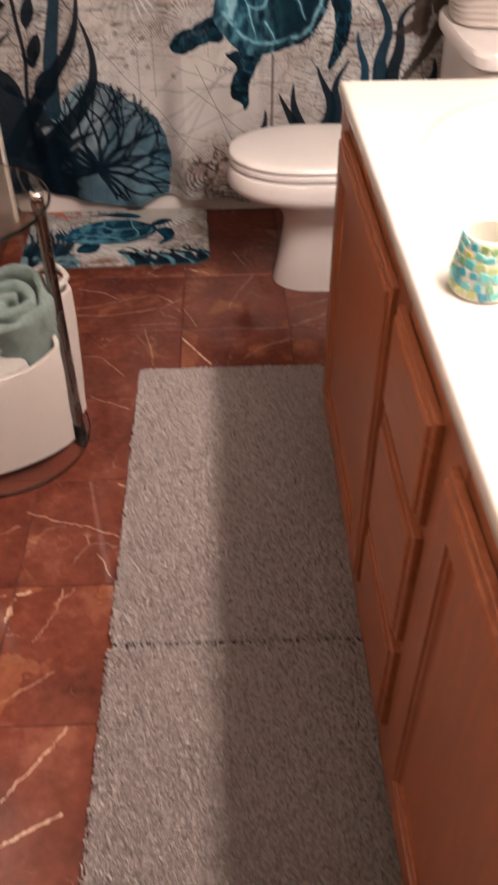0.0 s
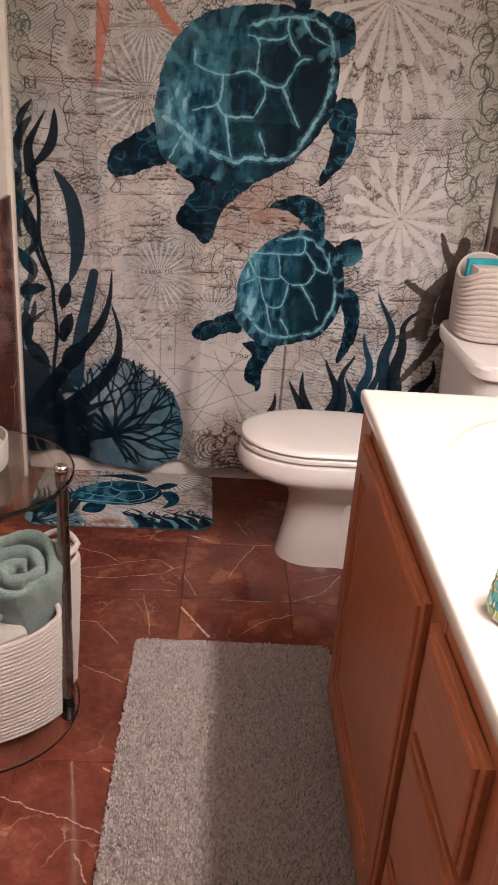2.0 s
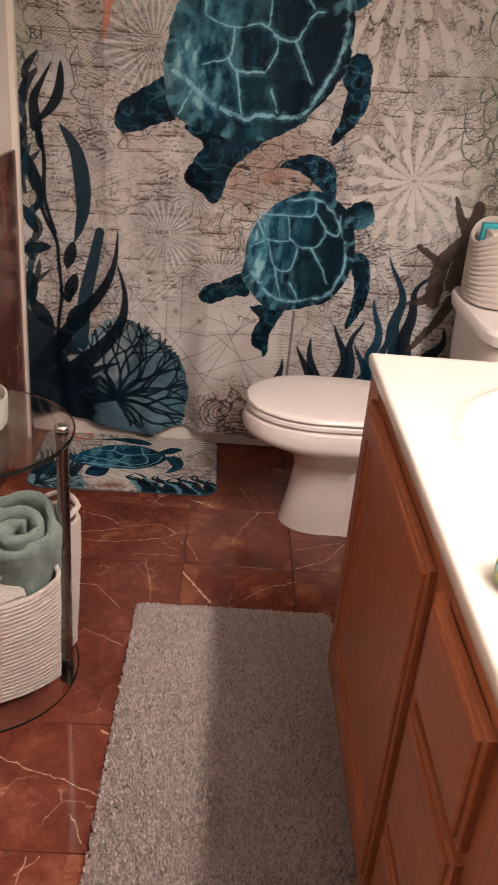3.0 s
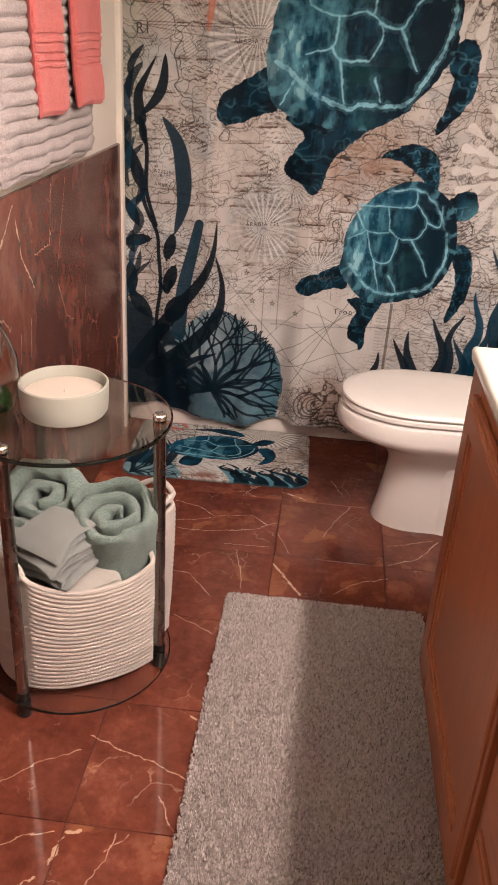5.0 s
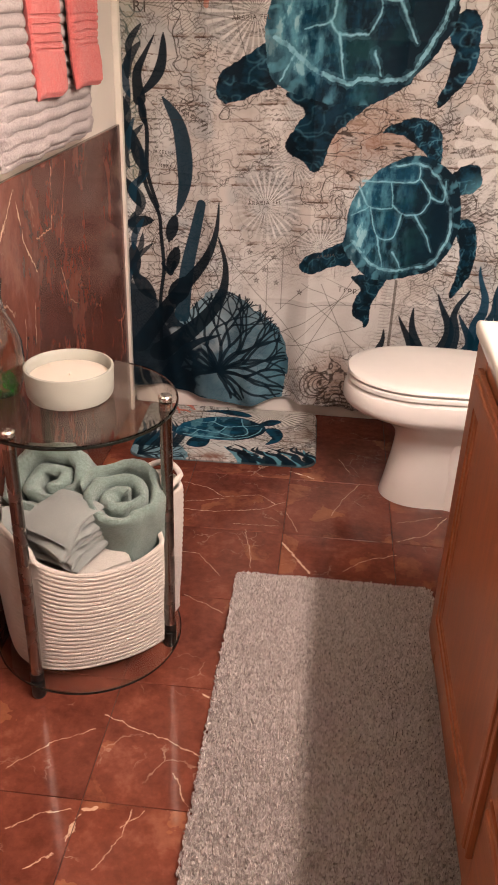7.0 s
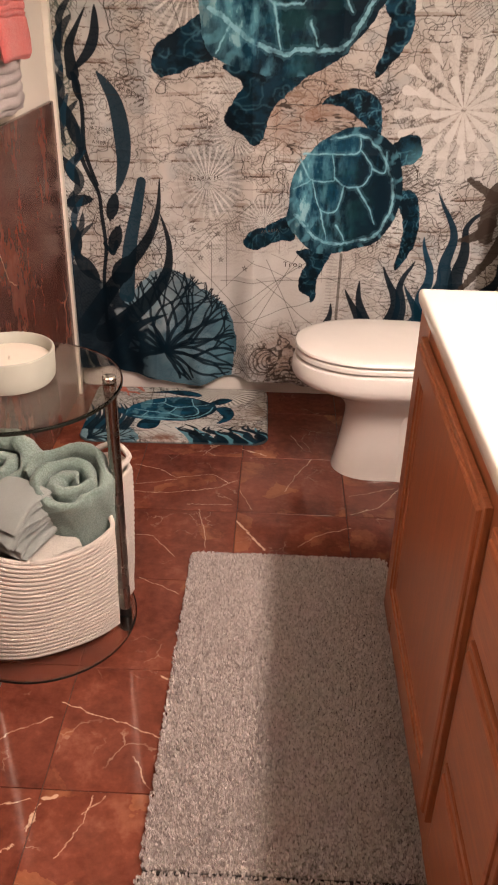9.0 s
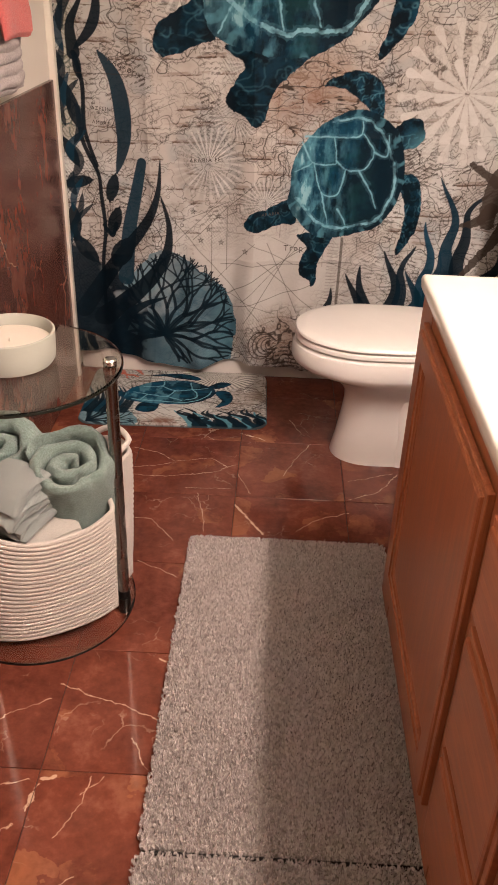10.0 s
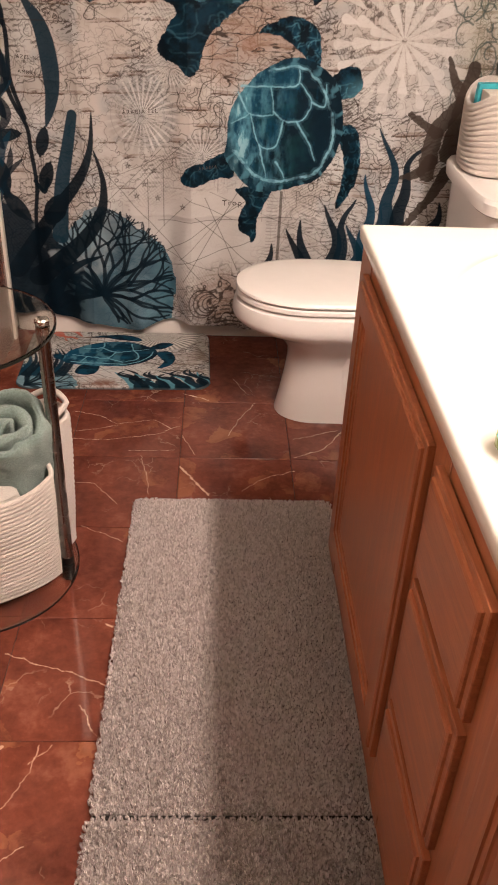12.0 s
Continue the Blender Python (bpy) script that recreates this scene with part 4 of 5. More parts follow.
    def limit(p):
        return math.hypot((p[0] + 0.26) / 0.212, (p[1] - 0.18) / 0.275) < 1.0 and p[1] > 0.05
    rng2 = random.Random(8)
    for k in range(21):
        fan_branch(cloth, root, math.radians(-62 + 262 * k / 20), 0.0075, 0.098, 4, rng2, NAVY * 1.3, limit)
    # sea-grass, kelp and podded wrack
    dusk = np.clip((0.66 - v + (fbm(u, v, 9, 53, 4) - 0.5) * 0.55) * 4.0, 0, 1) * np.clip((-0.47 - u) * 11 + 0.95 + (fbm(u, v, 12, 51) - 0.5) * 2.4 + (0.34 - v) * 3.4, 0, 1)
    cloth.lay(every, np.clip((dusk - 0.38) * 6, 0, 0.97), NAVY * 1.4)
    low = np.clip((0.33 - v) * 8, 0, 1) * np.clip((-0.27 - u) * 8, 0, 1) * np.clip(fbm(u, v, 16, 57) * 3 - 0.5, 0, 1)
    cloth.lay(every, low * 0.9, NAVY * 1.3)
    cells = np.clip(fbm(u, v, 20, 59, 3) * 8 - 4.5, 0, 1) * np.clip((u + 0.54) * 12, 0, 1) * np.clip((-0.28 - u) * 12, 0, 1) * np.clip((v - 0.20) * 12, 0, 1) * np.clip((0.52 - v) * 12, 0, 1)
    cloth.lay(every, cells * 0.75, (0.36, 0.43, 0.46))
    weed(cloth, ((-0.416, 0.36), (-0.398, 0.522), (-0.372, 0.637), (-0.350, 0.735)), 0.026, TEAL * 0.30 + SLATE * 0.15, 0.015)
    cloth.stroke(curve_through(((-0.470, 1.046), (-0.424, 0.975), (-0.405, 0.88), (-0.405, 0.79), (-0.43, 0.70))), 0.026, None, NAVY * 2.0 + SLATE * 0.15, 0.97, leaf=True)
    weed(cloth, ((-0.543, 1.04), (-0.548, 1.11), (-0.525, 1.16), (-0.493, 1.215)), 0.020)
    cloth.stroke(curve_through(((-0.54, 1.05), (-0.492, 1.10), (-0.470, 1.15), (-0.464, 1.222))), 0.016, None, NAVY * 1.3, 0.97, leaf=True)
    weed(cloth, ((-0.56, 0.25), (-0.44, 0.42), (-0.342, 0.546), (-0.302, 0.642), (-0.292, 0.745)), 0.030)
    weed(cloth, ((-0.50, 0.21), (-0.36, 0.33), (-0.285, 0.43), (-0.268, 0.53), (-0.293, 0.635)), 0.034)
    weed(cloth, ((-0.47, 0.12), (-0.40, 0.24), (-0.28, 0.30)), 0.03, NAVY * 1.4)
    for stem in (((-0.574, 0.955), (-0.543, 0.89), (-0.536, 0.804), (-0.518, 0.749), (-0.49, 0.692), (-0.485, 0.628), (-0.479, 0.515), (-0.494, 0.396), (-0.494, 0.22)), ((-0.545, 1.04), (-0.524, 0.958), (-0.525, 0.823), (-0.494, 0.719)), ((-0.482, 0.53), (-0.455, 0.50), (-0.44, 0.54))):
        cloth.stroke(curve_through(stem), 0.0065, 0.0065, NAVY, 0.97)
    for c, a, ln, w in (((-0.555, 0.668), 0.1, 0.045, 0.019), ((-0.447, 0.652), 1.3, 0.046, 0.020), ((-0.445, 0.547), 1.2, 0.05, 0.022), ((-0.425, 0.445), 1.0, 0.05, 0.034), ((-0.553, 0.873), 1.9, 0.05, 0.016), ((-0.570, 0.76), 2.0, 0.05, 0.016),
                        ((-0.535, 1.005), 1.7, 0.04, 0.013), ((-0.575, 0.54), 1.6, 0.06, 0.02), ((-0.545, 0.45), 2.2, 0.06, 0.022), ((-0.575, 0.93), 1.8, 0.05, 0.014)):
        cloth.stroke([(c[0] + ln * s * math.cos(a), c[1] + ln * s * math.sin(a)) for s in np.linspace(-1, 1, 7)], w, None, NAVY, 0.97, leaf=True)
    rng3 = np.random.RandomState(12)
    for k in range(15):
        x, z, h = rng3.uniform(-0.595, -0.555), 0.42 + 0.052 * k, rng3.uniform(0.07, 0.13)
        cloth.stroke(curve_through(((x, z), (x + rng3.uniform(-0.02, 0.03), z + h * 0.5), (x + rng3.uniform(-0.01, 0.045), z + h))), rng3.uniform(0.009, 0.016), None, NAVY * 1.4 if k % 3 else TEAL * 0.5, 0.9, leaf=True)
    # right-hand sea-grass
    for pts, w, c in ((((0.63, 0.30), (0.638, 0.50), (0.632, 0.62), (0.592, 0.725)), 0.019, TEAL * 0.45), (((0.66, 0.32), (0.683, 0.48), (0.680, 0.59), (0.735, 0.69)), 0.022, NAVY * 1.6),
                      (((0.573, 0.30), (0.575, 0.484), (0.562, 0.585)), 0.015, TEAL * 0.9), (((0.39, 0.25), (0.378, 0.34), (0.356, 0.435)), 0.018, NAVY * 1.6), (((0.375, 0.25), (0.35, 0.33), (0.325, 0.40)), 0.015, NAVY),
                      (((0.47, 0.25), (0.474, 0.36), (0.442, 0.49)), 0.022, NAVY * 1.4), (((0.50, 0.25), (0.494, 0.38), (0.524, 0.505)), 0.020, NAVY * 1.8), (((0.53, 0.26), (0.555, 0.33), (0.52, 0.42)), 0.020, TEAL * 0.5),
                      (((0.75, 0.36), (0.785, 0.44), (0.802, 0.51)), 0.018, NAVY * 2), (((0.26, 0.25), (0.272, 0.30), (0.262, 0.35)), 0.012, NAVY * 1.4), (((0.60, 0.30), (0.60, 0.42), (0.618, 0.50)), 0.013, TEAL * 0.5)):
        weed(cloth, [(x + 0.010 * math.sin(z * 34 + x * 30), z) for x, z in curve_through(pts, n=4)], w * 1.5, c)
    bark = np.array((0.055, 0.040, 0.032))
    for pts, w, e in ((((0.74, 0.60), (0.752, 0.72), (0.785, 0.77), (0.826, 0.82)), 0.026, 0.02), (((0.762, 0.93), (0.785, 0.87), (0.82, 0.82)), 0.006, 0.022), (((0.668, 0.77), (0.71, 0.745), (0.755, 0.72)), 0.008, 0.018),
                      (((0.75, 0.635), (0.71, 0.59), (0.665, 0.578)), 0.02, 0.006), (((0.80, 0.60), (0.76, 0.52), (0.69, 0.412)), 0.024, 0.006), (((0.84, 0.90), (0.82, 0.80), (0.80, 0.66)), 0.02, 0.03)):
        cloth.stroke(curve_through(pts), w, e, bark, 0.93, rough=0.004)
    # scale bar and cartouche
    cloth.stroke([(0.293, 0.52), (0.292, 0.25)], 0.0045, None, INK * 1.2, 0.7)
    for k in range(22):
        z = 0.27 + 0.011 * k
        cloth.stroke([(0.250, z), (0.282, z)], 0.0011, None, INK, 0.45)
    cart = np.clip(1.1 - np.hypot((u - 0.13) / 0.15, (v - 0.16) / 0.13), 0, 1) * 2
    cloth.lay(every, np.clip(cart, 0, 1) * 0.6 * np.clip(fbm(u, v, 12, 61) * 3 - 0.9, 0, 1), (0.25, 0.16, 0.12))
    cloth.lay(every, np.clip(cart, 0, 1) * np.clip((0.055 - np.abs(fbm(u, v, 24, 63, 3) - 0.5)) * 25, 0, 1) * 0.9, INK)
    for k in range(5):
        arc = [(0.045 + 0.009 * k + (0.045 - 0.006 * k) * math.cos(s), 0.145 + (0.05 - 0.008 * k) * math.sin(s)) for s in np.linspace(0.6, 5.6, 16)]
        cloth.stroke(arc, 0.002, None, INK, 0.8)
    lines = (np.mod(v, 0.014) < 0.006) & (lattice(u * 150, np.floor(v / 0.014) * 3.7, 3) > 0.42) & (v < 0.135) & (u > 0.06) & (u < 0.33)
    cloth.lay(every, lines * 0.75, INK)
    for a, c in (((-0.300, 0.612), (0.035, 0.232)), ((0.20, 0.60), (-0.02, 0.22)), ((-0.10, 0.42), (0.33, 0.44)), ((0.02, 0.44), (0.24, 0.25)), ((-0.13, 0.55), (-0.13, 0.36)), ((-0.56, 1.306), (-0.17, 1.313)), ((-0.56, 1.298), (-0.17, 1.305)), ((-0.36, 1.60), (-0.18, 1.05)), ((-0.10, 0.30), (0.19, 0.50)), ((-0.081, 0.6), (-0.081, 0.40)), ((-0.06, 0.27), (0.20, 0.36)), ((0.05, 0.50), (0.16, 0.26)), ((-0.19, 0.50), (0.0, 0.68)), ((-0.574, 0.985), (-0.33, 0.985)), ((-0.56, 1.30), (-0.2, 1.26))):
        cloth.stroke([a, c], 0.0011, None, INK, 0.7)
    for x, z in ((-0.19, 0.59), (-0.11, 0.575), (-0.165, 0.50), (-0.10, 0.49), (-0.02, 0.47), (-0.14, 0.535)):
        cloth.stroke([(x + 0.009 * math.cos(s), z + 0.009 * math.sin(s)) for s in np.arange(6) * 2.513 + 1.57], 0.001, None, INK, 0.8)
    turtle(cloth, ((0.292, 0.012), (0.004, 0.231), (0.122, 1.272)), 3, {
        "rear": ((0.212, 0.001), (-0.019, 0.309), (0.031, 1.334)), "tail": ((0.40, -0.009), (0.04, 0.238), (0.254, 1.302)), "side": ((0.256, 0.088), (0.01, 0.183), (0.124, 1.197)),
        "head": ((0.219, 0.006), (-0.053, 0.249), (0.196, 1.29)), "fore": ((0.159, -0.039), (0.01, 0.235), (0.188, 1.299))}, BIG_SHELL, BIG_SEAMS, BIG_MARGIN)
    turtle(cloth, ((0.188, 0.0), (0.0, 0.188), (0.289, 0.7165)), 6)
    watercolour(cloth, 81)


def dyed_cloth(name, rough, bump, scale):
    m, t, b = material(name, rough)
    n = t.nodes.new("ShaderNodeVertexColor")
    n.layer_name = "dye"
    at = where(t)
    weave, ripple = noise_of(t, at, scale, 2.0), noise_of(t, at, 60.0, 3.0)
    t.links.new(mix(t, maths(t, "MULTIPLY", weave, 0.25), n.outputs[0], (0.55, 0.53, 0.50), "MULTIPLY"), b.inputs["Base Color"])
    b.inputs["Specular IOR Level"].default_value = 0.12
    bumped(t, b, maths(t, "MULTIPLY_ADD", ripple, 0.8, maths(t, "MULTIPLY", weave, 0.2)), bump, 0.003)
    return m


M_CURTAIN = dyed_cloth("printed_polyester", 0.62, 0.25, 700.0)
M_INK = plain("black_print_ink", (0.06, 0.045, 0.04), 0.7)
M_MAT = dyed_cloth("printed_flannel_mat", 0.95, 0.6, 420.0)


def sheet(name, co, nu, nv, dye, mat):
    """A grid of nu by nv points with a dye colour each, as one mesh."""
    i = np.arange((nu - 1) * (nv - 1))
    a = (i // (nu - 1)) * nu + i % (nu - 1)
    quads = np.stack([a, a + 1, a + nu + 1, a + nu], 1).astype(np.int32)
    me = bpy.data.meshes.new(name)
    me.vertices.add(len(co))
    me.vertices.foreach_set("co", co.astype(np.float32).ravel())
    me.loops.add(quads.size)
    me.loops.foreach_set("vertex_index", quads.ravel())
    me.polygons.add(len(quads))
    me.polygons.foreach_set("loop_start", np.arange(0, quads.size, 4, dtype=np.int32))
    me.update(calc_edges=True)
    layer = me.color_attributes.new("dye", "FLOAT_COLOR", "POINT")
    layer.data.foreach_set("color", np.hstack([dye, np.ones((len(dye), 1))]).astype(np.float32).ravel())
    me.materials.append(mat)
    me.shade_smooth()
    return me


def curtain_y(x, z):
    """Where the cloth hangs: folds that deepen towards the hem, and the sharp creases of its packing."""
    drop = np.clip((1.95 - z) / 1.9, 0, 1)
    y = CURTAIN_Y - 0.009 * np.sin(x * 17 + 0.8 * np.sin(z * 1.3)) * (0.4 + 0.6 * drop) - 0.005 * np.sin(x * 41 + 1.0 + z) * (0.3 + drop) - 0.010 * drop ** 2 * np.sin(x * 9 + 2.0) - 0.005 * drop ** 2 * np.sin(x * 70 + 3 * np.sin(z * 6)) - 0.015 * drop ** 3 * np.sin(x * 31 + 1.5 * np.sin(z * 3))
    for c in (-0.327, 0.0, 0.26, 0.56):
        y = y - 0.004 * np.exp(-np.abs(x - c - 0.008 * np.sin(z * 4)) / 0.012)
    for c in (0.44, 0.83, 1.22):
        y = y - 0.003 * np.exp(-np.abs(z - c - 0.004 * np.sin(x * 7)) / 0.010)
    y = y + 0.003 * (fbm(x, z, 7, 71) - 0.5)
    return y


def lettering(text, x, z, size, turn, parent):
    """A printed word, laid on the folds of the curtain."""
    font = bpy.data.curves.new("lettering", "FONT")
    font.body, font.size, font.space_character = text, size, 1.25
    ob = new("lettering", font)
    me = bpy.data.meshes.new_from_object(ob.evaluated_get(bpy.context.evaluated_depsgraph_get()))
    bpy.data.objects.remove(ob)
    m = pose(x, 0, z, 0, -turn, 0) @ pose(0, 0, 0, 90)
    me.transform(m)
    for v in me.vertices:
        v.co.y = float(curtain_y(np.array([v.co.x]), np.array([v.co.z]))[0]) - 0.0012
    me.materials.append(M_INK)
    ob = new("lettering", me)
    ob.parent = parent
    tagged(ob, "printed black map lettering")


def shower_curtain():
    nu, nv = 840, 850
    xs = np.linspace(-0.597, 0.905, nu)
    rows = np.concatenate([np.linspace(0, 1, nv), np.linspace(1.02, 1.24, 12)])
    hem = np.interp(xs, (-0.6, -0.477, -0.374, -0.21, -0.09, 0.03, 0.13, 0.23, 0.5, 0.9), (0.091, 0.079, 0.066, 0.030, 0.072, 0.070, 0.053, 0.040, 0.06, 0.05))
    x, s = np.meshgrid(xs, rows)
    z = hem[None] + s * (1.6 - hem[None])
    x, z = x.ravel(), z.ravel()
    cloth = Cloth(x, z, 0.0019)
    curtain_print(cloth)
    # hanging folds and the sharp creases of its packing
    y = curtain_y(x, z)
    me = sheet("shower_curtain", np.stack([x, y, z], 1), nu, len(rows), cloth.dye, M_CURTAIN)
    ob = new("shower_curtain", me)
    tagged(ob, "white sea-chart shower curtain printed with blue sea turtles", "curtain")
    for word, x0, z0, size, turn in (("ARABIA FEL", -0.262, 1.262, 0.018, 3), ("ARABIA FEL", -0.20, 0.742, 0.017, 3), ("ARABIA", 0.03, 0.588, 0.014, 3), ("MAGADOXA", -0.445, 1.020, 0.019, -24), ("AZELIN", -0.50, 0.885, 0.015, -4), ("AMBAS", -0.50, 0.845, 0.015, -6), ("Trop", 0.105, 0.476, 0.026, 2), ("RI", -0.555, 1.275, 0.042, 0)):
        lettering(word, x0, z0, size, turn, ob)
    rod = thing("curtain_rod", (0.15, CURTAIN_Y, 1.96), "plain chrome shower curtain rod between the walls", "curtain rod")
    part("pole", tube([(WEST + 0.005, CURTAIN_Y, 1.955), (EAST - 0.005, CURTAIN_Y, 1.955)], 0.012, 16), M_CHROME, rod)
    for x0 in (WEST + 0.006, EAST - 0.006):
        part("flange", tube([(x0 - 0.005, CURTAIN_Y, 1.955), (x0 + 0.005, CURTAIN_Y, 1.955)], 0.026, 20), M_CHROME, rod)


def mat_print(cloth):
    """The curtain's chart again, with one turtle swimming along it."""
    u, v = cloth.u, cloth.v
    chart_ground(cloth, 17.0, 0.6, np.clip(1.3 - np.hypot((u + 0.02) / 0.16, (v + 0.10) / 0.07), 0, 0.8))
    every = np.arange(len(u))
    cloth.lay(every, np.clip((u - 0.15) * 7, 0, 1) * np.clip(fbm(u, v, 16, 5) * 3 - 1.1, 0, 0.8), (0.24, 0.185, 0.15))
    cloth.lay(every, np.clip((-0.12 - u) * 7, 0, 1) * np.clip((v - 0.02) * 9, 0, 1) * np.clip(fbm(u, v, 20, 6) * 3 - 1.1, 0, 0.7), (0.26, 0.27, 0.25))
    # pale fan of rays at the far edge
    disc = np.clip((0.135 - np.hypot(u - 0.135, (v - 0.17) * 1.15)) / 0.006, 0, 1)
    ang = np.arctan2(v - 0.17, u - 0.135)
    cloth.lay(every, disc * 0.6, (0.22, 0.215, 0.20))
    cloth.lay(every, disc * np.clip(np.sin(ang * 42) * 2 + 0.4, 0, 1), (0.62, 0.60, 0.56))
    # red starfish and brown cartouche
    for pts in (((-0.25, 0.185), (-0.15, 0.135)), ((-0.22, 0.195), (-0.18, 0.125)), ((-0.17, 0.20), (-0.13, 0.16))):
        cloth.stroke(pts, 0.009, 0.004, (0.50, 0.13, 0.09), 0.85, rough=0.008)
    cart = np.clip(1.2 - np.hypot((u + 0.03) / 0.085, (v + 0.175) / 0.035), 0, 1) * np.clip(fbm(u, v, 40, 8) * 4 - 1.4, 0, 1)
    cloth.lay(every, cart * 0.9, (0.20, 0.09, 0.06))
    # sea-grass along the near hem
    rng = np.random.RandomState(3)
    for k in range(22):
        x = 0.03 + 0.27 * k / 21
        high = rng.uniform(0.05, 0.115)
        sway = 0.018 * math.sin(k * 1.9)
        weed(cloth, ((x + 0.035, -0.192), (x + 0.012 + sway, -0.19 + high * 0.45), (x - 0.012 - sway, -0.19 + high * 0.75), (x - 0.03 + sway, -0.19 + high)), 0.014, NAVY * rng.uniform(0.8, 2.2) if k % 5 else CYAN * 0.55)
    # coral and kelp at the rear corner
    pick, a = cloth.inside(curve_through([(-0.305, -0.20), (-0.30, -0.05), (-0.22, -0.07), (-0.15, -0.11), (-0.115, -0.20)], True), 0.012)
    cloth.lay(pick, a * 0.8, CYAN * 0.35 + SLATE * 0.4)
    rng2 = random.Random(4)
    for k in range(9):
        fan_branch(cloth, (-0.27, -0.19), math.radians(2 + 100 * k / 8), 0.005, 0.055, 3, rng2, NAVY * 1.4, lambda p: p[1] < -0.02 and p[0] < -0.12)
    for k in range(9):
        x = -0.30 + 0.017 * k
        weed(cloth, ((x, -0.12), (x + 0.02, -0.03), (x + 0.03 * rng.uniform(-0.5, 1), 0.02 + 0.07 * rng.rand())), 0.012, NAVY * 1.5 if k % 3 else TEAL * 0.6)
    # the turtle: flippers, head, long oval shell
    for limb in ([(-0.107, 0.152), (-0.024, 0.170), (0.039, 0.163), (0.072, 0.128), (0.021, 0.126), (-0.05, 0.146)], [(0.10, 0.072), (0.144, 0.113), (0.181, 0.101), (0.137, 0.062)],
                 [(0.125, 0.034), (0.167, 0.047), (0.190, -0.001), (0.173, -0.053), (0.134, -0.073), (0.152, -0.027)], [(-0.055, -0.05), (-0.112, -0.055), (-0.128, -0.105), (-0.094, -0.122), (-0.062, -0.107)], [(-0.17, 0.01), (-0.21, 0.02), (-0.205, -0.01), (-0.17, -0.02)]):
        pick, a = cloth.inside(curve_through(limb, True), 0.006)
        cloth.lay(pick, a, NAVY * 1.8)
        cloth.lay(pick, a * np.clip(fbm(u[pick], v[pick], 40, 6) * 3 - 1.1, 0, 0.8), TEAL)
    pick, a = cloth.inside(curve_through([(-0.177, -0.018), (-0.159, 0.049), (-0.076, 0.105), (0.023, 0.117), (0.096, 0.082), (0.130, 0.040), (0.104, -0.018), (0.031, -0.058), (-0.074, -0.058), (-0.153, -0.044)], True), 0.006)
    tone = np.clip(0.45 - u[pick] * 2.5 + 2.2 * (fbm(u[pick] * 0.6, v[pick] * 2, 22, 9) - 0.5), 0, 1)[:, None]
    cloth.lay(pick, a, NAVY * 2.2 + (TEAL * 1.3 - NAVY * 2.2) * tone)
    cloth.lay(pick, a * np.clip(fbm(u[pick] * 2, v[pick], 24, 12) * 4 - 2.0, 0, 0.6) * np.clip(0.6 - u[pick] * 5, 0, 1), CYAN * 0.7)
    for line in ([(-0.06, 0.07), (-0.01, 0.04), (0.05, 0.05), (0.10, 0.06)], [(-0.01, 0.04), (-0.035, -0.005), (-0.10, 0.005), (-0.15, 0.02)], [(-0.035, -0.005), (0.02, -0.035)], [(0.05, 0.05), (0.07, 0.0), (0.03, -0.03)], [(-0.05, 0.10), (-0.06, 0.07), (-0.12, 0.06)], [(-0.10, 0.005), (-0.12, -0.035)], [(0.04, 0.10), (0.05, 0.05)], [(-0.15, -0.035), (-0.05, -0.042), (0.04, -0.043), (0.10, 0.0), (0.115, 0.045)]):
        cloth.stroke(curve_through(line), 0.0028, 0.0016, CYAN * 0.9 + 0.06, 0.75, rough=0.003)
    watercolour(cloth, 85)
    rim = np.minimum(0.305 - np.abs(u), 0.2 - np.abs(v))
    corner = 0.05 - np.hypot(np.clip(np.abs(u) - 0.255, 0, 1), np.clip(np.abs(v) - 0.15, 0, 1))
    cloth.lay(every, np.clip((0.0028 - np.minimum(rim, corner)) / 0.002, 0, 1) * 0.9, (0.05, 0.06, 0.065))


def bath_mat():
    nu, nv, hx, hy, r = 330, 216, 0.305, 0.200, 0.05
    gu, gv = np.meshgrid(np.linspace(-1, 1, nu), np.linspace(-1, 1, nv))
    v = gv * hy
    reach = hx - r + np.sqrt(np.clip(r * r - np.clip(np.abs(v) - (hy - r), 0, r) ** 2, 0, None))
    u = gu * reach
    u, v = u.ravel(), v.ravel()
    cloth = Cloth(u, v, 0.0019)
    mat_print(cloth)
    edge = np.minimum(hx - np.abs(u), hy - np.abs(v))
    z = 0.0095 - 0.0085 * np.exp(-np.clip(edge, 0, 1) / 0.0025) + 0.0015 * (fbm(u, v, 25, 2) - 0.5)
    z = np.where((np.abs(gu.ravel()) > 0.9999) | (np.abs(gv.ravel()) > 0.9999), 0.0008, z)
    me = sheet("bath_mat", np.stack([u, v, z], 1), nu, nv, cloth.dye, M_MAT)
    ob = new("bath_mat", me)
    ob.matrix_world = pose(-0.231, 1.484, 0.0005, 0, 0, 1.5)
    tagged(ob, "small rounded bath mat printed with a blue turtle", "bath mat")


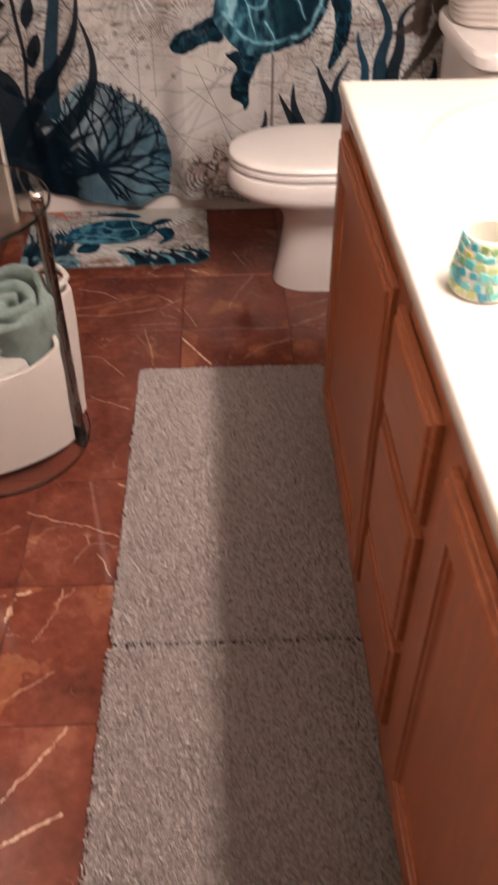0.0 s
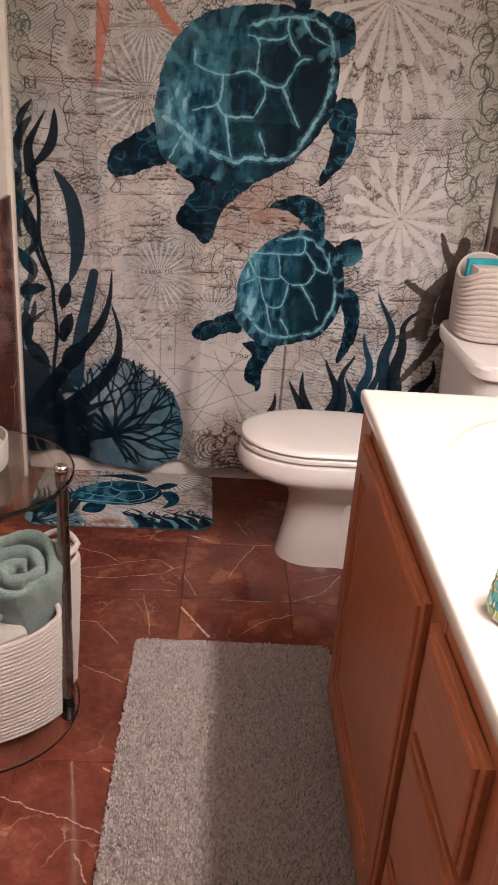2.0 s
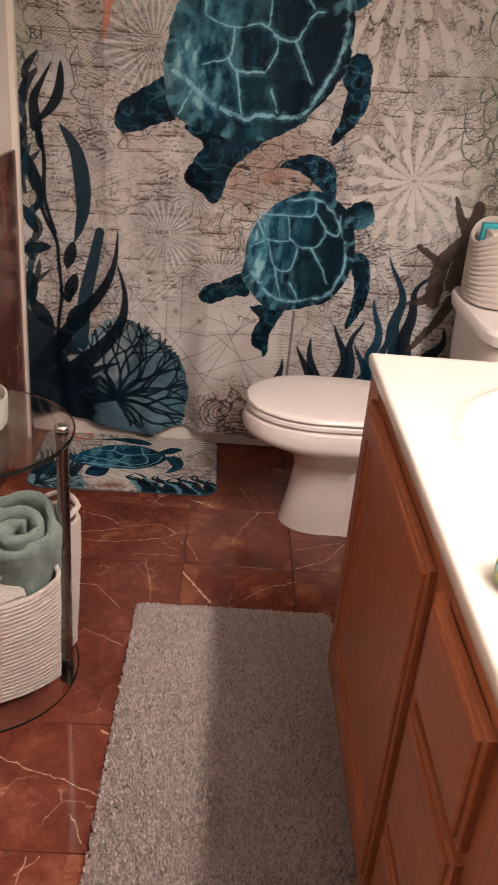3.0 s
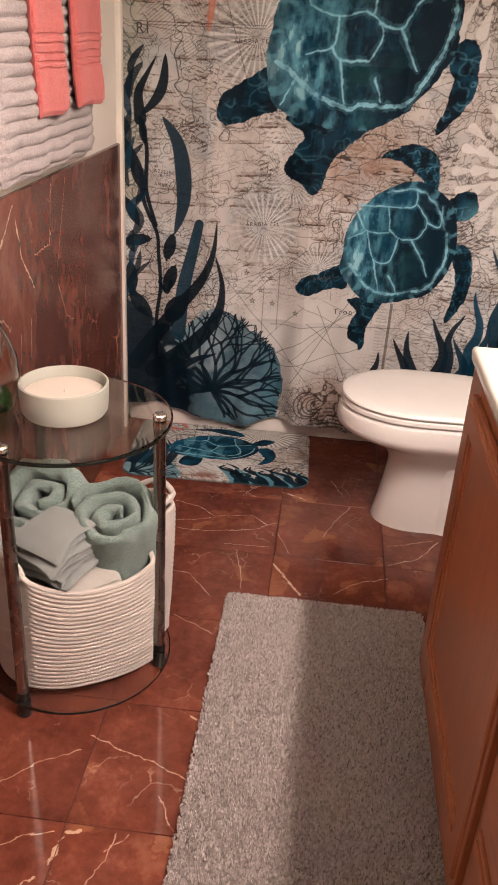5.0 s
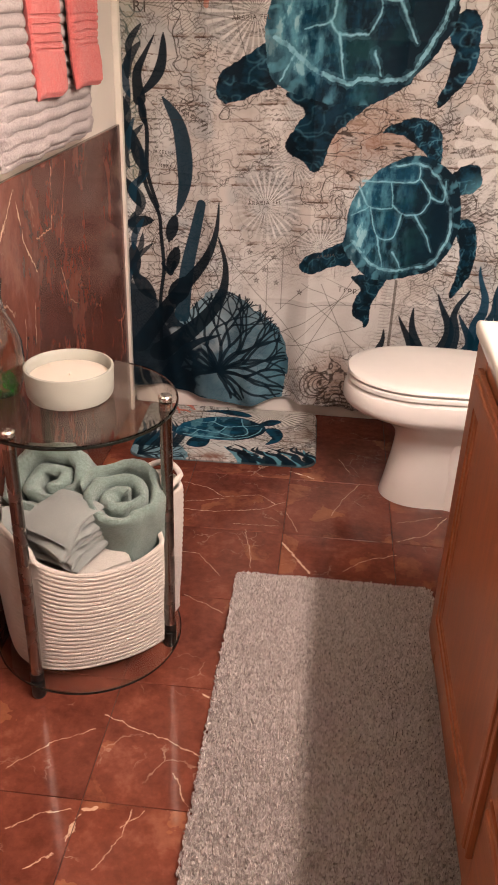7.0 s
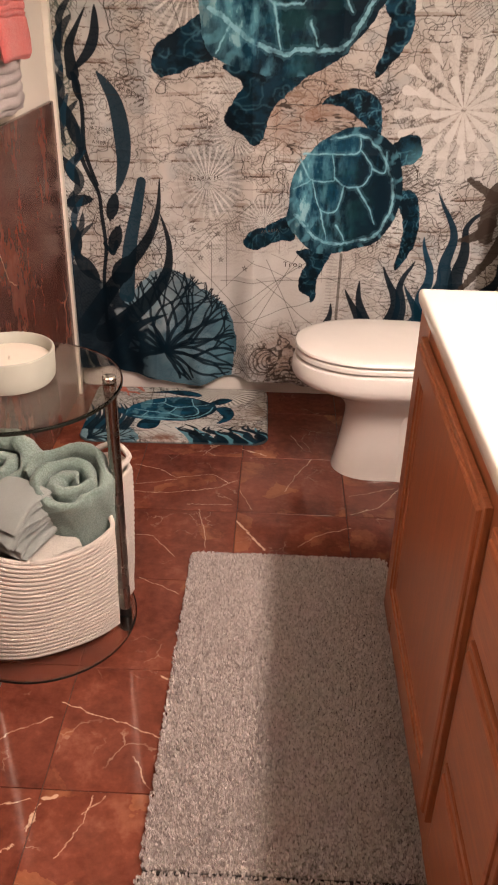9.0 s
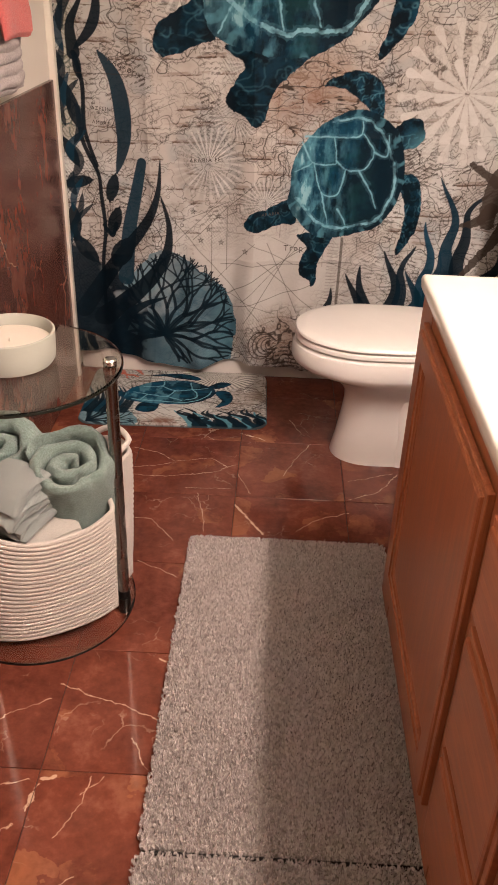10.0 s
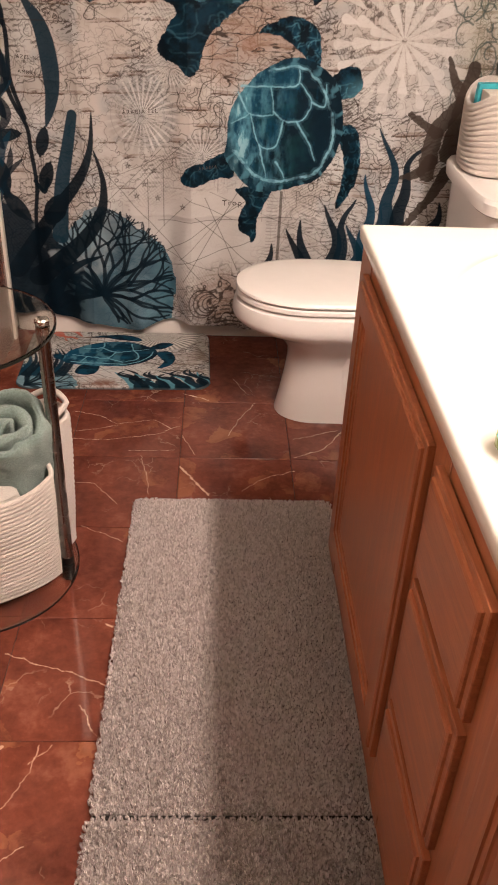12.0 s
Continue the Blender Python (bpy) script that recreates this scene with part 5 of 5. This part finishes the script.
# ---- rugs ----
def pile_material():
    """Mottled yarn: each tuft has its own dye, each strand strays from it."""
    m, t, b = material("grey_shag_pile", 0.95)
    rnd = t.nodes.new("ShaderNodeNewGeometry").outputs["Random Per Island"]
    yarn = t.nodes.new("ShaderNodeVertexColor")
    yarn.layer_name = "yarn"
    c = ramp(t, maths(t, "MULTIPLY_ADD", yarn.outputs[0], 0.7, maths(t, "MULTIPLY", rnd, 0.3)), [(0.08, (0.44, 0.375, 0.35)), (0.40, (0.68, 0.60, 0.57)), (0.90, (0.89, 0.82, 0.795))])
    patch = noise_of(t, where(t), 9.0)
    t.links.new(mix(t, maths(t, "MULTIPLY", patch, 0.25), c, (0.62, 0.55, 0.50)), b.inputs["Base Color"])
    b.inputs["Sheen Weight"].default_value = 0.2
    return m


M_PILE = pile_material()


def bath_rug(x0, x1, y0, y1, seed):
    rug = thing("bath_rug", ((x0 + x1) / 2, (y0 + y1) / 2, 0), "grey shaggy bath rug lying along the vanity cabinet", "rug", "runner of grey rugs")
    part("backing", roughen(box(x0 + 0.005, x1 - 0.005, y0 + 0.004, y1 - 0.004, 0.0030, 0.0115, 0.001, 1), 0.0008, 30, seed), M_RUG, rug)
    # added dark strip under the ends, draws the seam's shadow line
    part("binding", box(x0 + 0.006, x1 - 0.006, y0 - 0.0020, y1 + 0.0020, 0.0006, 0.0042, 0.001, 1), M_SEAM_SHADE, rug, "dark strip standing in for shade in the rug seam")
    rng = np.random.RandomState(seed)
    # yarn tufts in uneven rows, each a bunch of leaning strands
    pitch, strands, corner = 0.0046, 6, 0.022
    gx, gy = np.meshgrid(np.arange(x0 + 0.002, x1, pitch), np.arange(y0 + 0.002, y1, pitch))
    tx = (gx + rng.uniform(-0.0024, 0.0024, gx.shape)).ravel()
    ty = (gy + rng.uniform(-0.0024, 0.0024, gy.shape)).ravel()
    far = np.hypot(np.clip(x0 + corner - tx, 0, 1) + np.clip(tx - x1 + corner, 0, 1), np.clip(y0 + corner - ty, 0, 1) + np.clip(ty - y1 + corner, 0, 1))
    keep = far < corner + 0.001
    tx, ty = tx[keep], ty[keep]
    tuft_high, tuft_a, tuft_lean = rng.uniform(0.82, 1.12, len(tx)), rng.uniform(0, 2 * np.pi, len(tx)), rng.uniform(0.0, 0.0035, len(tx))
    k = np.repeat(np.arange(len(tx)), strands)
    n = len(k)
    ra, rr = rng.uniform(0, 2 * np.pi, n), 0.0021 * rng.rand(n) ** 0.5
    x, y = tx[k] + rr * np.cos(ra), ty[k] + rr * np.sin(ra)
    edge = np.minimum(np.minimum(x - x0, x1 - x), np.minimum(y - y0, y1 - y))
    a = rng.uniform(0, 2 * np.pi, n)
    high = (0.0075 + 0.003 * rng.rand(n) + 0.003 * fbm(x, y, 22, seed)) * tuft_high[k] - 0.004 * np.exp(-edge / 0.008)
    w = rng.uniform(0.0008, 0.0014, n)
    base = np.stack([x, y, np.full(n, 0.0105)], 1)
    side = np.stack([np.cos(a) * w, np.sin(a) * w, np.zeros(n)], 1)
    lean = rr * rng.uniform(0.2, 0.9, n)
    out = np.stack([np.cos(ra) * lean + np.cos(tuft_a[k]) * tuft_lean[k], np.sin(ra) * lean + np.sin(tuft_a[k]) * tuft_lean[k], np.zeros(n)], 1)
    zero = np.zeros(n)
    mid = base + out * 0.55 + np.stack([zero, zero, high * 0.65], 1)
    tip = base + out + np.stack([zero, zero, high], 1)
    co = np.stack([base - side, base + side, mid + side * 1.25, tip, mid - side * 1.25], 1).reshape(-1, 3)
    co = co - np.array(ORIGIN[rug])
    me = bpy.data.meshes.new("pile")
    me.vertices.add(n * 5)
    me.vertices.foreach_set("co", co.astype(np.float32).ravel())
    me.loops.add(n * 5)
    me.loops.foreach_set("vertex_index", np.arange(n * 5, dtype=np.int32))
    me.polygons.add(n)
    me.polygons.foreach_set("loop_start", np.arange(0, n * 5, 5, dtype=np.int32))
    me.update(calc_edges=True)
    shade = me.color_attributes.new("yarn", "FLOAT_COLOR", "POINT")
    tone = np.repeat(rng.rand(len(tx))[k], 5)
    shade.data.foreach_set("color", np.stack([tone, tone, tone, np.ones(n * 5)], 1).astype(np.float32).ravel())
    me.materials.append(M_PILE)
    pile = new("tufted_pile", me)
    pile.parent = rug
    tagged(pile, "mottled grey yarn tufts", kind="stuff")


# ---- baskets ----
def rope_basket(name, label, cx, cy, z0, a, b, turn, height, flare, coils, power=2.8, tilt=0.06, loops_up=True, dents=()):
    """A coiled-rope basket: low walls at its long sides, higher at its ends."""
    k = thing(name, (cx, cy, z0), label, "basket")
    n, per = 96, 6
    ct, st = math.cos(radians(turn)), math.sin(radians(turn))

    def wall(s, extra):
        loop = []
        for i in range(n):
            t = 2 * math.pi * i / n
            c, d = math.cos(t), math.sin(t)
            f = flare + (1 - flare) * min(1, s * 1.3) ** 0.6 if s >= 0 else flare
            rx = (a * f + extra) * math.copysign(abs(c) ** (2 / power), c)
            ry = (b * f + extra) * math.copysign(abs(d) ** (2 / power), d)
            reach, way = math.hypot(rx, ry) + 1e-6, Vector((rx * ct - ry * st, rx * st + ry * ct)).normalized()
            for px, py in dents:
                rel = Vector((px - cx, py - cy))
                if rel.dot(way) > 0:
                    room_left = rel.length - 0.021 + (abs(rel.cross(way)) / 0.05) ** 2 * 0.03
                    if room_left < reach:
                        rx, ry, reach = rx * room_left / reach, ry * room_left / reach, room_left
            hz = height * (1 + tilt / height * (c * c * 1.5 - 0.5)) * max(s, 0)
            loop.append((cx + rx * ct - ry * st, cy + rx * st + ry * ct, z0 + 0.004 + hz))
        return loop
    loops = [[(p[0] * 0.1 + cx * 0.9, p[1] * 0.1 + cy * 0.9, z0 + 0.001) for p in wall(0, 0)], [(p[0] * 0.9 + cx * 0.1, p[1] * 0.9 + cy * 0.1, z0 + 0.001) for p in wall(0, 0)]]
    for i in range(coils * per + 1):
        loops.append(wall(i / (coils * per), 0.0036 * abs(math.sin(math.pi * i / per)) ** 0.5))
    loops.append(wall(1.0, -0.006))
    for i in range(12, -1, -1):
        loops.append(wall(0.04 + 0.95 * i / 13, -0.009))
    loops.append([(p[0] * 0.1 + cx * 0.9, p[1] * 0.1 + cy * 0.9, z0 + 0.012) for p in wall(0, -0.009)])
    part("coil", roughen(loft(loops), 0.0010, 14, cx), M_ROPE, k, "white coiled cotton rope wall")
    rim = wall(1.0, -0.003)
    part("rim_rope", tube([(p[0], p[1], p[2] + 0.003) for p in rim], 0.0055, 8, True), M_ROPE, k)
    for i in (0, n // 2) if loops_up else ():
        pts = []
        for j in range(-12, 13):
            p = rim[(i + j) % n]
            up = 0.032 * math.cos(j / 12 * math.pi / 2) ** 0.35 if abs(j) < 12 else 0
            pts.append((p[0], p[1], p[2] + up))
        part("handle", tube(pts, 0.0065, 8), M_ROPE, k, "rope loop handle")
    return k


# ---- towels ----
def rolled_towel(at, direction, length, radius, turns, mat, seed, label):
    """A thick towel rolled up loosely: a spiral band along an axis, its rounded edge drawn in towards the heart."""
    d = Vector(direction).normalized()
    x = d.orthogonal().normalized()
    x.rotate(Matrix.Rotation(seed * 1.7, 3, d))
    y = d.cross(x)
    start, n = Vector(at), 130
    gap = radius / (turns + 0.45)

    def band(off, grow):
        loop = []
        for side in (1, -1):
            for i in (range(n) if side == 1 else range(n - 1, -1, -1)):
                f = i / (n - 1)
                a = 2 * math.pi * turns * f + seed
                taper = min(1.0, 0.25 + 6 * min(f, 1 - f))
                r = gap * (0.30 + min(a - seed, 2 * math.pi * (turns - 0.12)) / (2 * math.pi)) * (1 + 0.07 * math.sin(2 * a + seed) + 0.04 * math.sin(5 * a + 2 * seed)) + side * gap * 0.445 * grow * taper
                sink = 0.020 * (1 - f) * (off / length) * math.sin(seed + 1.2) + 0.009 * math.sin(a * 1.3 + seed)
                loop.append(start + d * (off - sink) + x * r * math.cos(a) + y * r * math.sin(a))
        return loop
    round_end = ((0.0, 0.10), (0.002, 0.42), (0.006, 0.68), (0.012, 0.86), (0.020, 0.96))
    rows = list(round_end) + [(length * k / 16, 1.0) for k in range(2, 15)] + [(length - o, g) for o, g in reversed(round_end)]
    bm = loft([band(o, g) for o, g in rows])
    roughen(roughen(roughen(bm, 0.012, 13, seed), 0.006, 38, seed), 0.0016, 190, seed + 3)
    return tagged(part("rolled_towel", bm, mat), label, "towel", "towels in the basket")


def folded_cloth(at, turn, tilt, sx, sy, thick, mat, seed, label, plies=4):
    """A washcloth folded to and fro: one long band that turns back on itself, with soft round folds."""
    m = pose(*at, tilt, -6, turn)
    t = thick / plies
    way = []
    for k in range(plies):
        z, flip = t * (k + 0.5), -1 if k % 2 else 1
        reach = sx / 2 * (1 - 0.05 * ((k * 7 + seed) % 3))
        way += [Vector((flip * reach * (2 * i / 11 - 1), 0, z)) for i in range(12)]
        if k < plies - 1:
            way += [Vector((flip * (reach + t * 0.55 * math.sin(math.pi * i / 5)), 0, z + t * i / 5)) for i in range(1, 5)]
    normals = []
    for i in range(len(way)):
        d = (way[min(i + 1, len(way) - 1)] - way[max(i - 1, 0)]).normalized()
        normals.append(Vector((-d.z, 0, d.x)))
    loops, n = [], 26
    for j in range(n + 1):
        f = j / n
        pinch = min(1.0, 0.25 + 10 * min(f, 1 - f))
        loop = []
        for side in (1, -1):
            for i in (range(len(way)) if side == 1 else range(len(way) - 1, -1, -1)):
                p = way[i] + normals[i] * side * t * (0.34 + 0.06 * math.sin(f * 9 + i)) * pinch
                yy = (f - 0.5) * sy * (1 + 0.07 * math.sin(p.z * 260 + seed))
                sag = -0.008 * (2 * p.x / sx) ** 2 * (0.6 + 0.4 * math.sin(seed)) - 0.006 * (2 * yy / sy) ** 2 + 0.003 * math.sin(yy * 60 + p.z * 300 + seed)
                loop.append(m @ Vector((p.x, yy, p.z + sag)))
        loops.append(loop)
    bm = roughen(roughen(loft(loops), 0.005, 14, seed), 0.0009, 170, seed)
    return tagged(part("folded_washcloth", bm, mat), label, "washcloth", "folded washcloths")


def hanging(y0, y1, z0, z1, x, thick, mat, name, label, category, ribs=0.0, seed=0.0, shear=0.0, bands=()):
    """A towel hung over a bar: a soft slab with rounded edges, sunk or raised in level bands."""
    nz, ny = 150, 60
    t = thing(name, (x, (y0 + y1) / 2, z1), label, category)
    loops = []
    for i in range(nz + 1):
        s = i / nz
        z = z0 + (z1 - z0) * s
        swell = abs(math.sin(math.pi * z / ribs)) ** 0.55 * 0.012 - 0.006 if ribs else 0.0
        for lo, hi in bands:
            if lo < z < hi:
                swell -= 0.004
        close = min(1.0, 0.35 + 8 * min(s, 1 - s) * (z1 - z0) / thick * 0.2)
        loop = []
        for k in range(2 * ny):
            f = k / ny if k < ny else (2 * ny - k) / ny
            front = k < ny
            yy = y0 + (y1 - y0) * f + shear * (1 - s) + 0.006 * math.sin(z * 21 + seed)
            round_off = max(0.0, 1 - (2 * abs(f - 0.5)) ** 6) ** 0.5
            wave = 0.006 * math.sin(yy * 38 + seed + z * 3) * (1 - s * 0.6)
            xx = x + wave + ((thick / 2 + swell) * close * round_off if front else -thick / 2 * close * round_off)
            loop.append((max(xx, WEST + 0.006), yy, z))
        loops.append(loop)
    bm = roughen(roughen(loft(loops), 0.003, 16, seed), 0.0026 if ribs else 0.0014, 150, seed)
    part("cloth", bm, mat, t)
    return t


def wall_towels():
    bar = thing("towel_bar", (WEST, 0.9, 1.40), "plain chrome towel bar holding the hanging towels", "towel bar")
    part("rail", tube([(-0.560, 0.40, 1.405), (-0.560, 1.30, 1.405)], 0.009, 14), M_CHROME, bar)
    for y in (0.40, 1.30):
        part("bracket", tube([(WEST + 0.001, y, 1.405), (-0.553, y, 1.405)], 0.012, 14), M_CHROME, bar)
    hanging(0.585, 1.225, 1.000, 1.415, -0.572, 0.044, M_LILAC, "bath_towel", "pale mauve ribbed bath towel hanging on the wall", "towel", 0.026, 1.0)
    hanging(0.20, 0.575, 1.010, 1.415, -0.572, 0.040, M_LILAC, "bath_towel", "pale mauve ribbed bath towel beside another one", "towel", 0.026, 2.0)
    stripes = ((1.268, 1.274), (1.255, 1.259), (1.236, 1.240), (1.218, 1.224), (1.208, 1.212))
    hanging(0.705, 0.885, 1.118, 1.425, -0.538, 0.026, M_CORAL, "hand_towel", "coral-red hand towel with woven bands over mauve towel", "towel", 0.0, 3.0, 0.035, stripes)
    hanging(0.955, 1.165, 1.118, 1.425, -0.538, 0.026, M_CORAL, "hand_towel", "coral-red hand towel folded double near the shower curtain", "towel", 0.0, 4.0, 0.03, stripes)
    hanging(1.12, 1.215, 1.122, 1.42, -0.556, 0.014, M_CORAL, "hand_towel", "second fold of coral-red hand towel on the bar", "towel", 0.0, 5.0, 0.02, stripes)


# ---- things on the glass table ----
def candle_bowl():
    c = thing("candle_bowl", (-0.410, 0.424, 0.6205), "wide white ceramic bowl candle on the glass table", "candle")
    x, y, z = -0.410, 0.424, 0.6205
    part("bowl", lathe(x, y, ((0.064, z), (0.078, z + 0.002), (0.083, z + 0.010), (0.0845, z + 0.03), (0.0855, z + 0.060), (0.085, z + 0.0625), (0.0815, z + 0.0635), (0.0795, z + 0.061), (0.078, z + 0.040), (0.076, z + 0.012)), 72), M_CANDLE, c)
    part("wax", lathe(x, y, ((0.074, z + 0.0135), (0.0775, z + 0.041), (0.075, z + 0.0425), (0.03, z + 0.0405), (0.008, z + 0.0400)), 48), M_WAX, c, "cream wax with slight hollow")
    for dx, dy in ((0.0, 0.0),):
        part("wick", tube([(x + dx, y + dy, z + 0.040), (x + dx + 0.001, y + dy, z + 0.047)], 0.0012, 6), M_WAX, c)


def glass_bottle():
    x, y, z = -0.548, 0.410, 0.6205
    b = thing("glass_vase", (x, y, z), "clear round glass vase holding green glass pebbles", "vase")
    outer = ((0.030, 0.0), (0.040, 0.004), (0.049, 0.03), (0.054, 0.07), (0.052, 0.105), (0.040, 0.140), (0.027, 0.165), (0.023, 0.195), (0.028, 0.225))
    inner = tuple((r - 0.003, h) for r, h in reversed(outer[1:])) + ((0.028, 0.005),)
    part("glass", lathe(x, y, tuple((r, z + h) for r, h in outer + inner), 48), M_BOTTLE, b)
    rng = random.Random(6)
    green = clear_glass("green_glass_pebble", (0.12, 0.62, 0.12), 0.05)
    for k in range(22):
        a, r = rng.uniform(0, 6.28), 0.034 * rng.random() ** 0.5
        bm = bmesh.new()
        bmesh.ops.create_icosphere(bm, subdivisions=2, radius=0.0085, matrix=pose(x + r * math.cos(a), y + r * math.sin(a), z + 0.013 + 0.011 * (k // 8), rng.uniform(0, 90), rng.uniform(0, 90), 0) @ Matrix.Diagonal((1.1, 1, 0.7, 1)))
        part("pebble", bm, green, b, "green glass pebble")


def small_box():
    m = plain("teal_card", (0.02, 0.24, 0.25), 0.5)
    b = part("teal_box", box(-0.045, 0.045, -0.014, 0.014, 0, 0.012, 0.002), m)
    b.matrix_world = pose(-0.473, 0.550, 0.6207, 0, 0, 42)
    tagged(b, "small flat teal box lying on the glass table", "box")


def mosaic_cup():
    x, y, z = 0.409, -0.285, 0.8285
    c = thing("mosaic_candle_cup", (x, y, z), "small candle cup covered in blue, green and yellow mosaic", "candle holder")
    part("cup", lathe(x, y, ((0.033, z), (0.036, z + 0.003), (0.0345, z + 0.035), (0.0295, z + 0.066), (0.028, z + 0.067), (0.0265, z + 0.066), (0.031, z + 0.03), (0.030, z + 0.006)), 40), plain("white_grout", (0.72, 0.70, 0.62), 0.8), c, "white grout under the mosaic")
    mat, t, b = material("mosaic_glass", 0.15)
    rnd = t.nodes.new("ShaderNodeObjectInfo").outputs["Random"]
    n = ramp(t, rnd, [(0.0, (0.02, 0.20, 0.33)), (0.25, (0.03, 0.35, 0.42)), (0.5, (0.14, 0.50, 0.48)), (0.65, (0.20, 0.30, 0.07)), (0.85, (0.36, 0.40, 0.14)), (1.0, (0.50, 0.46, 0.10))])
    spots = noise_of(t, where(t), 160.0)
    t.links.new(mix(t, maths(t, "MULTIPLY", spots, 0.4), n, (0.16, 0.36, 0.34)), b.inputs["Base Color"])
    me = mesh_of("tessera", box(-0.0062, 0.0062, -0.0012, 0.0012, -0.0054, 0.0054, 0.0011, 1), mat)
    rng = random.Random(2)
    for row in range(6):
        zz = z + 0.0085 + 0.0103 * row
        r = 0.0362 - 0.0075 * max(0, row - 1.5) / 4.5
        for k in range(17):
            a = 2 * math.pi * (k + 0.5 * (row % 2) + rng.uniform(-0.1, 0.1)) / 17
            ob = new("tessera", me)
            ob.matrix_world = Matrix.Translation((r * math.cos(a), r * math.sin(a), zz - z + rng.uniform(-0.0022, 0.0022))) @ pose(0, 0, 0, 0, rng.uniform(-38, 38), math.degrees(a) + 90) @ Matrix.Diagonal((rng.uniform(0.65, 1.0), 1, rng.uniform(0.75, 1.05), 1))
            ob.parent = c


def tank_basket():
    rope_basket("small_rope_basket", "small white rope basket on the toilet cistern lid", 0.826, 1.310, 0.7065, 0.135, 0.084, 84, 0.168, 0.97, 13, 2.6, 0.03, False)
    teal = plain("teal_print_packet", (0.03, 0.36, 0.42), 0.5, spread=0.6, scale=45.0)
    p = part("packet", roughen(box(-0.05, 0.05, -0.012, 0.012, 0, 0.18, 0.005), 0.003, 30, 2), teal)
    p.matrix_world = pose(0.815, 1.365, 0.735, 6, 0, 10)
    tagged(p, "teal patterned packet standing in the rope basket", "packet")
    t = thing("white_carton", (0.81, 1.285, 0.724), "small white and grey printed carton in rope basket", "box")
    part("carton", box(0.775, 0.860, 1.245, 1.32, 0.724, 0.902, 0.002), plain("carton_board", (0.66, 0.61, 0.54), 0.55), t)
    part("print", box(0.783, 0.852, 1.2435, 1.2445, 0.78, 0.893), plain("grey_carton_print", (0.42, 0.43, 0.52), 0.5), t, "grey printed face")


def dress_room():
    shower_curtain()
    bath_mat()
    bath_rug(-0.104, 0.392, -0.1520, 0.708, 1)
    bath_rug(-0.106, 0.390, -1.020, -0.1575, 2)
    rope_basket("rope_basket", "large white coiled-rope basket of towels on glass shelf", -0.392, 0.428, 0.0485, 0.202, 0.154, 33, 0.268, 0.92, 24, 2.35, 0.055, True, POSTS)
    rolled_towel((-0.435, 0.545, 0.255), (-0.22, -0.50, 0.80), 0.205, 0.100, 2.2, M_GREEN, 1, "rolled sage-green bath towel standing in rope basket")
    rolled_towel((-0.318, 0.470, 0.195), (0.03, -0.34, 0.92), 0.250, 0.089, 2.5, M_GREEN, 2, "rolled sage-green towel leaning at the basket rim")
    folded_cloth((-0.418, 0.340, 0.386), -32, 20, 0.128, 0.110, 0.028, M_GREY, 1, "folded grey-green washcloth on top of pile")
    folded_cloth((-0.414, 0.338, 0.354), -40, 18, 0.134, 0.115, 0.030, M_GREY, 2, "folded grey-green washcloth under another")
    folded_cloth((-0.410, 0.342, 0.322), -28, 14, 0.138, 0.115, 0.030, M_GREY, 3, "folded grey-green washcloth low in the pile")
    folded_cloth((-0.500, 0.372, 0.348), 20, 6, 0.110, 0.10, 0.024, M_GREY, 4, "folded grey washcloth draped by the basket rim", 3)
    folded_cloth((-0.350, 0.345, 0.288), 30, 8, 0.110, 0.10, 0.026, M_WHITE_TOWEL, 5, "folded white cloth beneath the green towels", 3)
    wall_towels()
    candle_bowl()
    glass_bottle()
    small_box()
    mosaic_cup()
    tank_basket()


dress_room()


# ---- floor tiles ----
def floor():
    f = thing("floor", (0, 0, 0), "polished red-brown marble tile floor with cream veins", "floor", kind="structure")
    part("bed", box(WEST, EAST, SOUTH, NORTH, -0.05, -0.0025), M_GROUT, f, "dark joints under the tiles", smooth=False)
    shared = {}
    for col in range(-2, 4):
        xa, xb = max(WEST, col * TILE), min(EAST, (col + 1) * TILE)
        start = 0.0
        for row in range(-9, 7):
            ya, yb = max(SOUTH, start + row * TILE), min(TUB_Y, start + (row + 1) * TILE)
            if yb - ya < 0.02:
                continue
            w, h = round(xb - xa - 0.0016, 4), round(yb - ya - 0.0016, 4)
            if (w, h) not in shared:
                shared[w, h] = mesh_of("tile", box(-w / 2, w / 2, -h / 2, h / 2, -0.009, 0.0, 0.0008, 1), M_FLOOR, False)
            ob = new("tile", shared[w, h])
            ob.location = ((xa + xb) / 2, (ya + yb) / 2, 0)
            ob.parent = f


floor()
